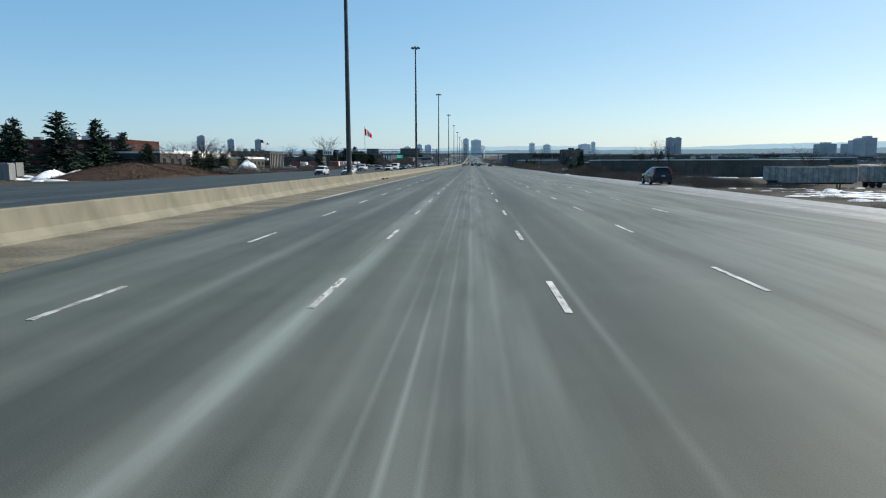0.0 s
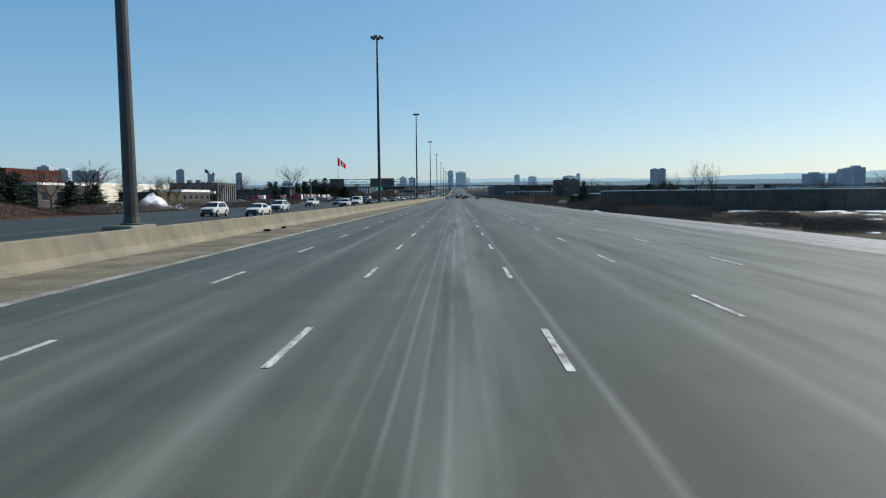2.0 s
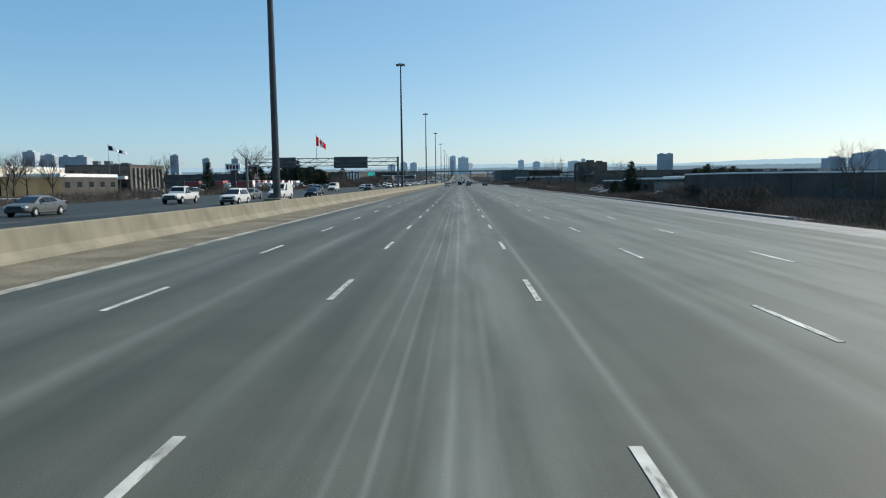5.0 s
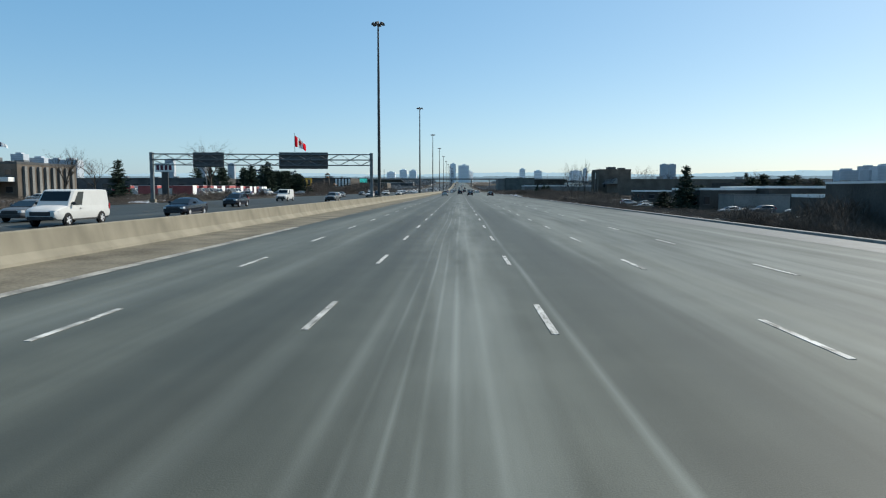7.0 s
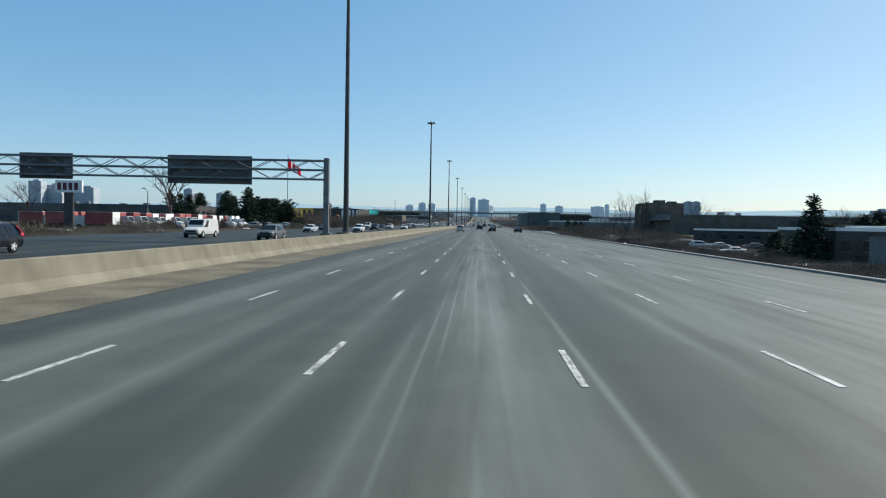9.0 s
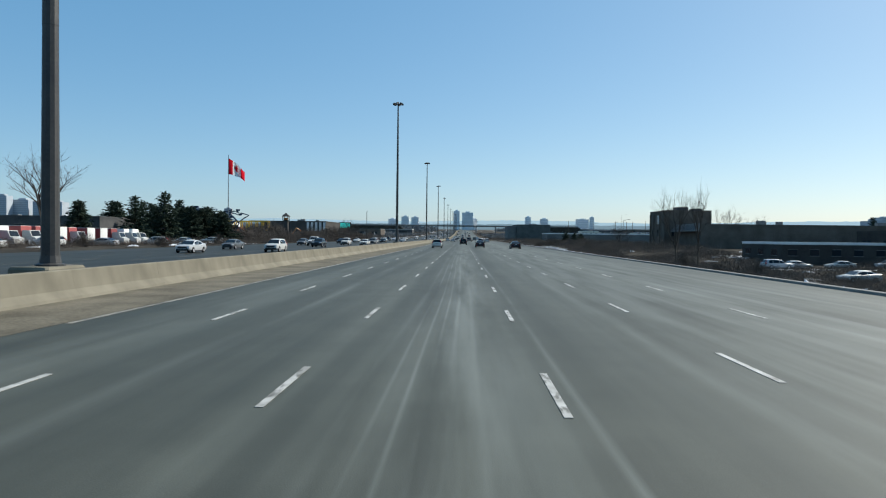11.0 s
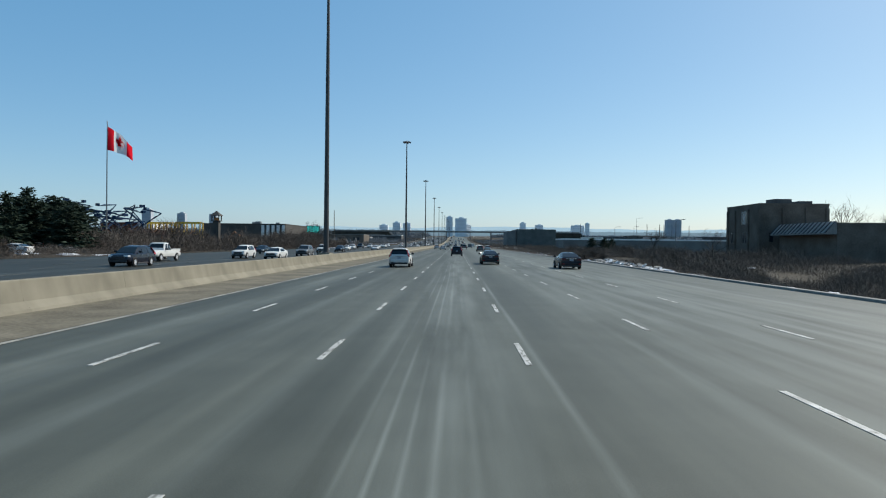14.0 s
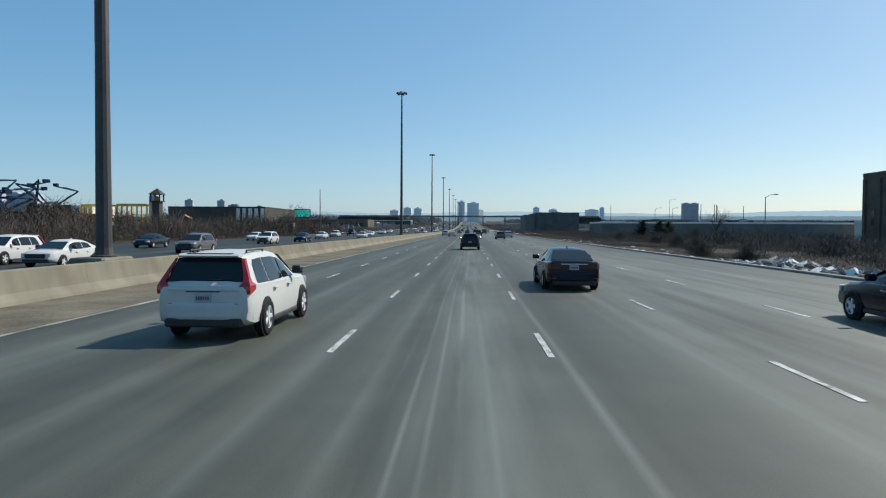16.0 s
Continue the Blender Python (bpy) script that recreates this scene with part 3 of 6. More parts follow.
building("storage_shed", -101, -90, 245, 265, 0, 4.0, "olive_wall", "low olive-brown storage shed beside the cream building", roof="snow", rows=0, band="olive_wall")
building("repair_shop", -104, -91, 266.5, 292, 0, 4.9, "shade_wall", "low dark repair shop with a white fascia", roof="snow", rows=1, cols=3, side_cols=5, band="white_wall", parapet=0.8)
for k in range(8):
    part("fin", Mesh().box(9.02, 9.5, -8.8 + k * 2.4, -8.0 + k * 2.4, 0.4, 6.8), M["grey_wall"], office)
part("canopy", Mesh().box(-8.5, 8.5, -12.6, -10.52, 3.6, 4.5, 0.06), M["white_wall"], office)
building("depot_hall", -170, -96, 428, 452, 0, 6.6, "dark_wall", "long dark depot hall behind the truck yard", rows=1, cols=12, units=4)
building("rental_office", -108, -94, 512, 540, 0, 5.5, "brick_red", "dark red equipment rental office", rows=1, cols=4, side_cols=5, roof="snow")
striped = building("striped_store", -106, -71.5, 600, 640, 0, 9.6, "shade_wall", "dark store building with white vertical wall stripes", rows=0, units=5)
for k in range(5):
    part("stripe", Mesh().box(7.2 + k * 2.15, 8.4 + k * 2.15, -20.3, -20.06, 3.0, 9.0), M["white_wall"], striped)
building("machine_shed", -120, -107.5, 545, 560, 0, 8.1, "brick_red", "dark red machine shed behind the boom lifts", roof="roof", rows=0)
ribbed = building("ribbed_shed", -107.2, -102, 545, 557, 0, 8.0, "white_wall", "white ribbed metal shed on the rental yard", roof="roof", rows=0)
for k in range(7):
    part("rib", Mesh().box(-2.5 + k * .8, -2.3 + k * .8, -6.12, -6.0, 0.3, 7.4), M["galv"], ribbed)
tower = base("clock_tower", (-70, 516, 0), "dark timber lookout tower with a pyramid roof", "tower")
part("shaft", Mesh().box(-.85, .85, -.85, .85, 0, 8.0), M["shade_wall"], tower)
part("platform", Mesh().box(-1.25, 1.25, -1.25, 1.25, 7.9, 8.1, 0.04), M["shade_wall"], tower)
for x in (-1.0, 1.0):
    for y in (-1.0, 1.0):
        part("post", Mesh().box(x - .12, x + .12, y - .12, y + .12, 8.1, 9.5), M["shade_wall"], tower)
part("hoist", Mesh().box(-.55, .55, -.4, .4, 8.1, 9.0, .08), M["orange"], tower, "orange hoist housing")
part("roof", Mesh().loft([[(-1.45, -1.45, 9.5), (1.45, -1.45, 9.5), (1.45, 1.45, 9.5), (-1.45, 1.45, 9.5)], [(-0.1, -0.1, 10.9), (0.1, -0.1, 10.9), (0.1, 0.1, 10.9), (-0.1, 0.1, 10.9)]], True), M["shade_wall"], tower)

# right of the motorway
block = building("office_block", 61.2, 75, 458.5, 474.7, -0.2, 11.0, "brown_wall", "plain dark brown concrete office block with slit windows", rows=0)
for x in (-6.88, -2.2, 2.4, 6.55):
    part("pilaster", Mesh().box(x - .3, x + .3, -8.4, -8.1, -.5, 10.2), M["brown_wall"], block)
for y in (-7.6, -3.0, 3.6, 7.4):
    part("pilaster", Mesh().box(-7.2, -6.9, y - .3, y + .3, -.5, 10.2), M["brown_wall"], block)
for y in (-1.9, -.4):
    slit = part("window", Mesh().box(-6.96, -6.85, y - .42, y + .42, 7.2, 9.7), M["window"], block)
    for d in (-.5, .5):
        part("frame", Mesh().box(-7.0, -6.9, y + d - .09, y + d + .09, 7.1, 9.8), M["white_wall"], slit)
for y in (-1.9, -.4, 5.4):
    part("window", Mesh().box(-6.94, -6.85, y - .4, y + .4, 3.2, 5.4), M["window"], block)
for x in (-4.6, 0.1, 4.5):
    part("window", Mesh().box(x - .35, x + .35, -8.14, -8.0, 3.4, 5.2), M["window"], block)
part("penthouse", Mesh().box(-2.5, 1.0, -5, -1, 10.7, 12.3, 0.05), M["dark_wall"], block)
part("penthouse", Mesh().box(2.5, 5.2, -5, -1, 10.7, 11.9, 0.05), M["dark_wall"], block)
annexe = building("factory_hall", 64, 150, 436, 456, -0.2, 6.4, "brown_wall", "long brown factory hall with a ribbed skylight", rows=0, units=3)
skylight = part("skylight", Mesh().loft([[(-44.9, y, 4.6), (-44.9, y, 4.8), (-43.06, y, 6.8), (-43.02, y, 6.5), (-43.02, y, 4.6)] for y in (-9.9, 9.9)], True), M["grey_wall"], annexe, "sloped pale skylight with dark ribs")
for k in range(15):
    y = -9.8 + k * 1.39
    part("skylight_rib", Mesh().poly([(-44.92, y, 4.81), (-44.92, y + .4, 4.81), (-43.08, y + .4, 6.81), (-43.08, y, 6.81)], (-.06, 0, .07)), M["trim"], skylight)
building("workshop", 52, 64, 309, 328, -2.8, 2.5, "shade_wall", "dark low workshop with a snowy roof", roof="snow", rows=1, cols=4, side_cols=4, band="white_wall")
building("storage_hall", 64.5, 122, 304, 330, -2.8, 2.9, "shade_wall", "dark storage hall with a snow-covered roof", roof="snow", rows=0, band="white_wall", units=3)
building("garage_building", 61, 90, 384, 402, -2.0, 1.9, "shade_wall", "dark low garage building with a white roof edge", roof="snow", rows=1, cols=7, side_cols=3, band="white_wall")
building("print_works", 96, 150, 372, 420, -2.2, 4.6, "shade_wall", "dark flat industrial building below the motorway", roof="snow", rows=1, cols=9, side_cols=6, units=4)
store = building("supply_store", 41, 112, 217, 239, -2.8, 3.0, "shade_wall", "long dark brown supply store with a snowy flat roof", roof="snow", rows=0, units=5, parapet=.25, band="white_wall")
for k in range(12):
    part("wall_pier", Mesh().box(-33 + k * 6, -32.6 + k * 6, -11.12, -11.0, -.5, 5.4), M["dark_wall"], store)
for x, w in ((-20, 2.2), (-5, 1.6), (14, 2.2)):
    part("roller_door", Mesh().box(x - w, x + w, -11.06, -10.9, 0, 3.2), M["dark_wall"], store)
building("lock_up_garage", 54.5, 65.5, 297, 305, -2.9, 1.25, "grey_wall", "low pale grey block garage below the kerb", roof="snow", rows=0, band="grey_wall", parapet=.3)
building("yard_office", 55, 80, 262, 275, -2.8, 1.4, "shade_wall", "dark yard office with a white roof edge", roof="snow", rows=1, cols=6, band="white_wall")
building("long_shed", 39, 116, 565, 585, -0.3, 4.5, "grey_wall", "long low grey shed with a snow-covered roof", roof="snow", rows=0, band="white_wall", units=5)
building("stock_room", 36.5, 43.4, 803, 840, rise(800), 11.6, "grey_wall", "pale grey annexe of the large retail block", rows=0)
box_store = building("box_store", 43.5, 71, 800, 850, rise(800), 13.0, "slate_wall", "large slate-grey windowless retail block beside the motorway", units=4)

# scattered low industrial buildings as far as the hills
random.seed(5)
for k in range(90):
    y = random.uniform(520, 1900)
    x = random.choice((-1, 1)) * random.uniform(70, 120 + y * 0.45)
    if (x < 0 and y < 700 and x > -130) or (0 < x < 100 and y < 560) or (20 < x < 95 and 760 < y < 880):
        continue
    w, d, h = random.uniform(18, 60), random.uniform(15, 45), random.uniform(4, 8.5)
    z = land(x, y) - 0.3
    building("industrial_building", x - w / 2, x + w / 2, y - d / 2, y + d / 2, z, z + h, random.choice(("dark_wall", "grey_wall", "brown_wall", "dark_wall", "cream")), "low flat-roofed industrial building with a snowy roof", roof="snow",
             rows=1, cols=random.randint(2, 4), band=random.choice(("white_wall", "dark_wall", "grey_wall")), group="far industrial buildings")

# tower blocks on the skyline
def tower_block(x, y, w, top, floors, wall="hazed_wall", glazing="tower_window"):
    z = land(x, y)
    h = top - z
    b = base("tower_block", (x, y, z), "distant residential tower block with haze painted into its grey-blue walls", "tower block", "skyline towers")
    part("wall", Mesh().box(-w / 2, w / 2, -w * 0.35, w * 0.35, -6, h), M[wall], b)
    part("penthouse", Mesh().box(-w * 0.2, w * 0.25, -w * 0.2, w * 0.2, h, h + 4), M[wall], b)
    for f in range(floors):
        zc = h * (f + 0.6) / floors
        part("window_band", Mesh().box(-w * 0.44, w * 0.44, -w * 0.35 - 0.3, -w * 0.35, zc - h / floors * 0.22, zc + h / floors * 0.22), M[glazing], b)


for x, y, w, top, floors in ((-24, 2566, 21, 92, 14), (14, 2566, 38, 87, 13), (36, 2600, 26, 66, 7), (1050, 3636, 36, 131, 15), (1097, 3660, 36, 132, 15), (868, 1563, 28, 50, 13), (899, 1580, 34, 56, 15), (838, 1640, 40, 44, 9), (940, 1700, 50, 46, 8),
                             (-905, 2500, 26, 92, 14), (-815, 2540, 24, 92, 14), (-1010, 2480, 30, 104, 15), (-1090, 1800, 32, 88, 15), (-1060, 1830, 40, 80, 13), (-1010, 1820, 30, 76, 12), (-960, 1800, 42, 74, 12),
                             (-205, 2600, 26, 72, 8), (-170, 2600, 26, 70, 8), (-260, 2700, 30, 66, 6), (255, 2900, 22, 84, 7), (640, 3600, 20, 108, 8), (610, 3700, 60, 100, 5), (330, 3000, 30, 80, 4), (1700, 3000, 60, 100, 8)):
    # Towers ahead take the paler copies, brightening their shaded, hazy fronts by colour.
    tower_block(x, y, w, top, floors, *(("haze_lifted_wall", "haze_lifted_glazing") if -300 < x < 700 else ()))


# overpass far ahead
def overpass(y):
    z = rise(y)
    b = base("overpass", (0, y, z), "long grey concrete overpass crossing the motorway", "bridge")
    part("deck", Mesh().box(-170, 170, -6, 6, 10.8, 11.9), M["grey_wall"], b)
    part("parapet", Mesh().box(-170, 170, -6.3, -6.0, 11.4, 12.7), M["kerb"], b)
    part("parapet", Mesh().box(-170, 170, 6.0, 6.3, 11.4, 12.7), M["kerb"], b)
    for x in (-75, -47, -13.5, 19, 48, 80):
        part("pier", Mesh().box(x - 0.6, x + 0.6, -4.5, 4.5, -1, 10.8, 0.2), M["grey_wall"], b)
    for s in (-1, 1):
        part("abutment", Mesh().loft([[(s * 95, -9, 10.7), (s * 95, 9, 10.7), (s * 80, 12, -1), (s * 80, -12, -1)], [(s * 172, -9, 10.7), (s * 172, 9, 10.7), (s * 172, 12, -1), (s * 172, -12, -1)]], True), M["meadow"], b)


overpass(1250)


# ---- vehicles ----
def lerp(a, b, k):
    return a + (b - a) * k


# length, width, height, ground clearance, belt height, body stations (y fraction from rear, low, high, width factor), cabin base y0 y1, cabin roof y0 y1, wheel radius, axles
SHAPES = {
    "sedan": (4.85, 1.84, 1.45, [(-.5, .40, .80, .78), (-.497, .30, 1.0, .89), (-.485, .27, 1.045, .94), (-.44, .25, 1.045, .985), (-.30, .25, 1.02, 1), (0, .24, .98, 1), (.2, .25, .96, 1), (.38, .26, .88, .97), (.47, .28, .76, .90), (.5, .36, .62, .78)], (-.36, .22), (-.17, .05), .33, (-.29, .31), .94, .58),
    "suv": (4.64, 1.89, 1.70, [(-.5, .40, .93, .85), (-.496, .38, 1.04, .93), (-.478, .33, 1.115, .975), (-.43, .28, 1.12, .995), (-.3, .26, 1.10, 1), (0, .25, 1.07, 1), (.22, .26, 1.05, 1), (.38, .28, 1.02, .97), (.47, .34, .88, .90), (.5, .44, .70, .78)], (-.485, .24), (-.40, .06), .37, (-.29, .31), 1.05, .62),
    "van": (5.6, 2.0, 2.10, [(-.5, .45, 1.0, .93), (-.495, .42, 1.22, .97), (-.4, .38, 1.22, 1), (0, .36, 1.22, 1), (.24, .36, 1.22, 1), (.38, .36, 1.12, .98), (.47, .38, 1.0, .92), (.5, .5, .85, .84)], (-.495, .30), (-.48, .17), .38, (-.31, .32), 1.18, .82),
    "pickup": (5.8, 2.0, 1.90, [(-.5, .55, .95, .92), (-.495, .5, 1.15, .97), (-.3, .45, 1.16, 1), (0, .44, 1.15, 1), (.2, .44, 1.13, 1), (.38, .45, 1.10, .98), (.47, .48, 1.0, .92), (.5, .6, .85, .84)], (-.12, .20), (-.08, .08), .41, (-.31, .33), 1.12, .68),
}


def wheel_meshes(r):
    prof = [(0.0, r * 0.62), (-0.01, r * 0.7), (0.0, r * 0.92), (0.03, r), (0.19, r), (0.22, r * 0.92), (0.22, r * 0.6)]
    n = 22
    tyre = Mesh().loft([[(-x, q * math.cos(a), q * math.sin(a)) for x, q in prof] for a in (2 * math.pi * j / n for j in range(n + 1))], closed=False)
    dark = Mesh().tube((-0.036, 0, 0), (-0.04, 0, 0), r * 0.66, sides=18)
    spokes = Mesh()
    for k in range(5):
        a = 2 * math.pi * k / 5
        c, sn = math.cos(a), math.sin(a)
        q = lambda d, w: (d * c - w * sn, d * sn + w * c)
        spokes.loft([[(x, *q(d, w)) for x, w in ((-0.008, -w0 * .7), (-0.008, w0 * .7), (-0.034, w0), (-0.034, -w0))] for d, w0 in ((r * 0.08, r * 0.12), (r * 0.64, r * 0.13))], True)
    spokes.loft([[(x, q * math.cos(a), q * math.sin(a)) for x, q in ((-.004, r * 0.61), (-.004, r * 0.68), (-0.035, r * 0.68), (-0.035, r * 0.6))] for a in (2 * math.pi * j / n for j in range(n + 1))])
    spokes.tube((-.003, 0, 0), (-0.034, 0, 0), r * 0.15, sides=10)
    return tyre, dark, spokes


# glasshouse of the rounded cars: (y, roof height, half width of the roof) from the foot of the rear window to the cowl
HOUSES = {
    "suv": [(-2.20, 1.09, .80), (-1.93, 1.55, .655), (-1.80, 1.62, .63), (-1.1, 1.66, .645), (-.35, 1.66, .65), (.18, 1.605, .64), (.42, 1.525, .65), (1.18, 1.05, .80)],
    "sedan": [(-1.98, 1.03, .76), (-1.16, 1.36, .60), (-.92, 1.415, .575), (-.4, 1.445, .59), (.02, 1.44, .595), (.34, 1.385, .59), (.52, 1.32, .60), (1.32, .95, .78)],
}


def greenhouse(kind, P, top, hw, belt, full):
    st = HOUSES[kind]
    foot, wb = belt - .08, hw * .955
    n = len(st)
    ys = [q[0] for q in st]
    roof = lambda y: float(np.interp(y, ys, [q[1] for q in st]))
    edge = lambda y: float(np.interp(y, ys, [q[2] for q in st]))
    rings = []
    for y, z, w in st:
        drop = .085 if z > belt + .2 else .02
        half = [(wb, foot), (w, max(z - drop, foot + .03)), (w - .05, max(z - drop * .35, foot + .04)), (w - .16, z), (w * .4, z + .012)]
        rings.append([(x, y, q) for x, q in half] + [(-x, y, q) for x, q in reversed(half)])
    part("cabin", Mesh().loft(rings, True), P, top, smooth=True)
    def side(sd, y, z):
        zt = max(roof(y) - .085, foot + .03)
        k = min(1, (z - foot) / (zt - foot))
        return (sd * (lerp(wb, edge(y), k) + .006), y, z)
    lowz = belt + .005
    gaps = {"suv": ((-1.70, -1.02), (-.95, -.06), (.02, .90)), "sedan": ((-1.30, -.52), (-.44, .98), )}[kind]
    for sd in (-1, 1):
        for a, b in gaps:
            yy = [lerp(a, b, k / 6) for k in range(7)]
            up = [min(roof(y) - .135, lowz + (y - a) * 2.6 + (.06 if a < -1 else 9), lowz + (b - y) * .9 + (.04 if b > .8 else 9)) for y in yy]
            outer = [side(sd, y, lowz) for y in yy] + [side(sd, y, max(z, lowz + .02)) for y, z in reversed(list(zip(yy, up)))]
            part("side_window", Mesh().poly([(p[0] - sd * .02, p[1], p[2]) for p in outer], (sd * .03, 0, 0)), M["glass"], top)
        if full:
            part("window_trim", Mesh().tube(side(sd, gaps[0][0], lowz - .015), side(sd, gaps[-1][1], lowz - .015), .012, sides=4), M["chrome"] if kind == "sedan" else M["trim"], top)
    for nm, i, j, dy in (("rear_window", 0, 1, -1), ("windscreen", n - 1, n - 2, 1)):
        (ya, za, wa), (yb, zb, wb2) = st[i], st[j]
        d = Vector((0, yb - ya, zb - za))
        nrm = Vector((0, dy * d.z, -dy * d.y)).normalized()
        if nrm.z < 0:
            nrm = -nrm
        p = lambda k, w: Vector((w, lerp(ya, yb, k), lerp(za, zb, k) + .012)) - nrm * .01
        k0, k1 = (.04, .97) if dy < 0 else (.06, 1.0)
        w0, w1 = lerp(wa, wb2, k0) - .03, lerp(wa, wb2, k1) - .03
        part(nm, Mesh().poly([p(k0, -w0), p(k0, w0), p((k0 + k1) / 2, (w0 + w1) / 2 + .015), p(k1, w1), p(k1, -w1), p((k0 + k1) / 2, -(w0 + w1) / 2 - .015)], nrm * .022), M["glass"], top)
    return st[3][2]


def car(name, kind, paint, label, group="", full=True):
    L, W, H, stations, (b0, b1), (r0, r1), wr, axles, belt, roofw = SHAPES[kind]
    top = base(name, (0, 0, 0), label, "van" if kind == "van" else "pickup truck" if kind == "pickup" else "car", group)
    P = M[paint]
    hw = W / 2
    body = Mesh()
    rings = []
    for fy, lo, hi, wf in stations:
        w, y, d = hw * wf, fy * L, hi - lo
        half = [(w * .80, lo), (w * .96, lo + .06), (w, lo + d * .35), (w * .985, lo + d * .62), (w * .955, hi - .07), (w * .88, hi - .015), (w * .5, hi + .015)]
        rings.append([(x, y, z) for x, z in half] + [(-x, y, z) for x, z in reversed(half)])
    body.loft(rings, True)
    shell = part("body", body, P, top, smooth=True)
    if kind in HOUSES:
        wt = greenhouse(kind, P, top, hw, belt, full)
        H, q0, q1 = HOUSES[kind][3][1], HOUSES[kind][2][0], HOUSES[kind][4][0]
    else:
        # cabin
        cab = Mesh()
        wb, wt = hw * .955, hw * {"van": .90, "suv": .70}.get(kind, .72)
        def ring(y0, y1, w, z, c):
            return [(-w, y0 + c, z), (-w + c, y0, z), (w - c, y0, z), (w, y0 + c, z), (w, y1 - c, z), (w - c, y1, z), (-w + c, y1, z), (-w, y1 - c, z)]
        y0, y1, q0, q1 = b0 * L, b1 * L, r0 * L, r1 * L
        cab.loft([ring(y0, y1, wb, belt - .06, .05), ring(lerp(y0, q0, .9), lerp(y1, q1, .9), lerp(wb, wt, .85), H - .09, .12), ring(q0 + .05, q1 - .05, wt, H - .02, .18), ring(q0 + .3, q1 - .25, wt * .75, H + .01, .25)], True)
        part("cabin", cab, P, top, smooth=False)
        zg0, zg1 = belt + .03, H - .13
        def at(side, ky, z):
            k = (z - belt + .06) / (H - .09 - belt + .06)
            ya, yb = lerp(y0, lerp(y0, q0, .9), k), lerp(y1, lerp(y1, q1, .9), k)
            return (side * (lerp(wb, lerp(wb, wt, .85), k)), lerp(ya, yb, ky), z)
        panes = {"sedan": ((.20, .50), (.53, .86)), "suv": ((.08, .30), (.33, .58), (.61, .88)), "van": ((.70, .90),), "pickup": ((.1, .48), (.53, .88))}[kind]
        for sd in (-1, 1):
            for a, b in panes:
                quad = [at(sd, a, zg0), at(sd, b, zg0), at(sd, b - .03, zg1), at(sd, a + .02, zg1)]
                part("side_window", Mesh().poly([(p[0] - sd * .02, p[1], p[2]) for p in quad], (sd * .034, 0, 0)), M["glass"], top)
        for ky, nm, dy in ((0, "rear_window", -1), (1, "windscreen", 1)):
            if kind == "van" and ky == 0:
                continue
            low, high = at(1, ky, zg0), at(1, ky, zg1)
            ins = .10 if kind == "suv" else .12
            quad = [(-low[0] + ins, low[1], zg0 - .05), (low[0] - ins, low[1], zg0 - .05), (high[0] - ins, high[1], zg1), (-high[0] + ins, high[1], zg1)]
            part(nm, Mesh().poly([(p[0], p[1] - dy * .02, p[2]) for p in quad], (0, dy * .036, .012)), M["glass"], top)
    # wheels
    tyre, dark, spokes = wheel_meshes(wr)
    tm, dm, sm = fix(tyre.data("wheel", M["rubber"], False)), fix(dark.data("wheel_disc", M["trim"])), fix(spokes.data("rim", M["rim"]))
    for fy in axles:
        for sd in (-1, 1):
            arch = Mesh()
            arch.loft([[(sd * x, fy * L + q * math.cos(a), max(wr + q * math.sin(a), stations[3][1])) for a in (math.pi * j / 14 for j in range(15))] for x, q in ((hw * .7, wr + .035), (hw + .006, wr + .035), (hw + .006, wr + .0))], closed=False)
            arch.poly([(sd * (hw - .02), fy * L + (wr + .03) * math.cos(a), wr + (wr + .03) * math.sin(a)) for a in (2 * math.pi * j / 20 for j in range(20))], (sd * .024, 0, 0))
            if full:
                part("wheel_arch", arch, M["trim"], top)
            w = piece("wheel", tm, top, pose(sd * (hw + .046), fy * L, wr, 0, 0, 0 if sd > 0 else 180))
            if full:
                piece("wheel_disc", dm, w)
            piece("rim", sm, w)
    # lamps, bumpers, plate, mirrors, handles
    yr, yf = -L / 2, L / 2
    for sd in (-1, 1):
        tl = Mesh()
        if kind == "suv":
            tl.loft([[(sd * x, y, z) for x, y in ((xi, ya), (xo, ya + .01), (xo + .012, ya + deep), (xi, ya + deep * .6))] for z, xi, xo, ya, deep in ((.90, .70, .915, yr + .02, .05), (.97, .66, .925, yr + .012, .30), (1.05, .70, .915, yr + .02, .34), (1.12, .765, .885, yr + .06, .16), (1.2, .755, .852, yr + .115, .09), (1.38, .70, .77, yr + .225, .09), (1.545, .65, .69, yr + .33, .09))], True)
        elif kind == "van":
            tl.box(min(sd * hw * .9, sd * hw * .99), max(sd * hw * .9, sd * hw * .99), yr - .01, yr + .12, .9, 1.25, .02)
        else:
            z = .78 if kind == "sedan" else .85
            tl.loft([[(sd * hw * xa, y, z), (sd * hw * xa, y, z + h), (sd * hw * (xa - .1), y, z + h), (sd * hw * (xa - .1), y, z)] for xa, y, h in ((.60, yr - .012, .12), (.86, yr + .0, .17), (.955, yr + .12, .17), (.985, yr + .30, .12))], True)
        part("tail_light", tl, M["tail_dark" if kind == "sedan" else "tail"], top, "red tail light lens")
        hz = .62 if kind == "sedan" else .78
        part("headlight", Mesh().loft([[(sd * hw * xa, y, hz), (sd * hw * xa, y, hz + .15), (sd * hw * (xa - .12), y, hz + .15), (sd * hw * (xa - .12), y, hz)] for xa, y in ((.60, yf - .01), (.82, yf - .06), (.93, yf - .25))], True), M["lamp"], top)
        if not full:
            continue
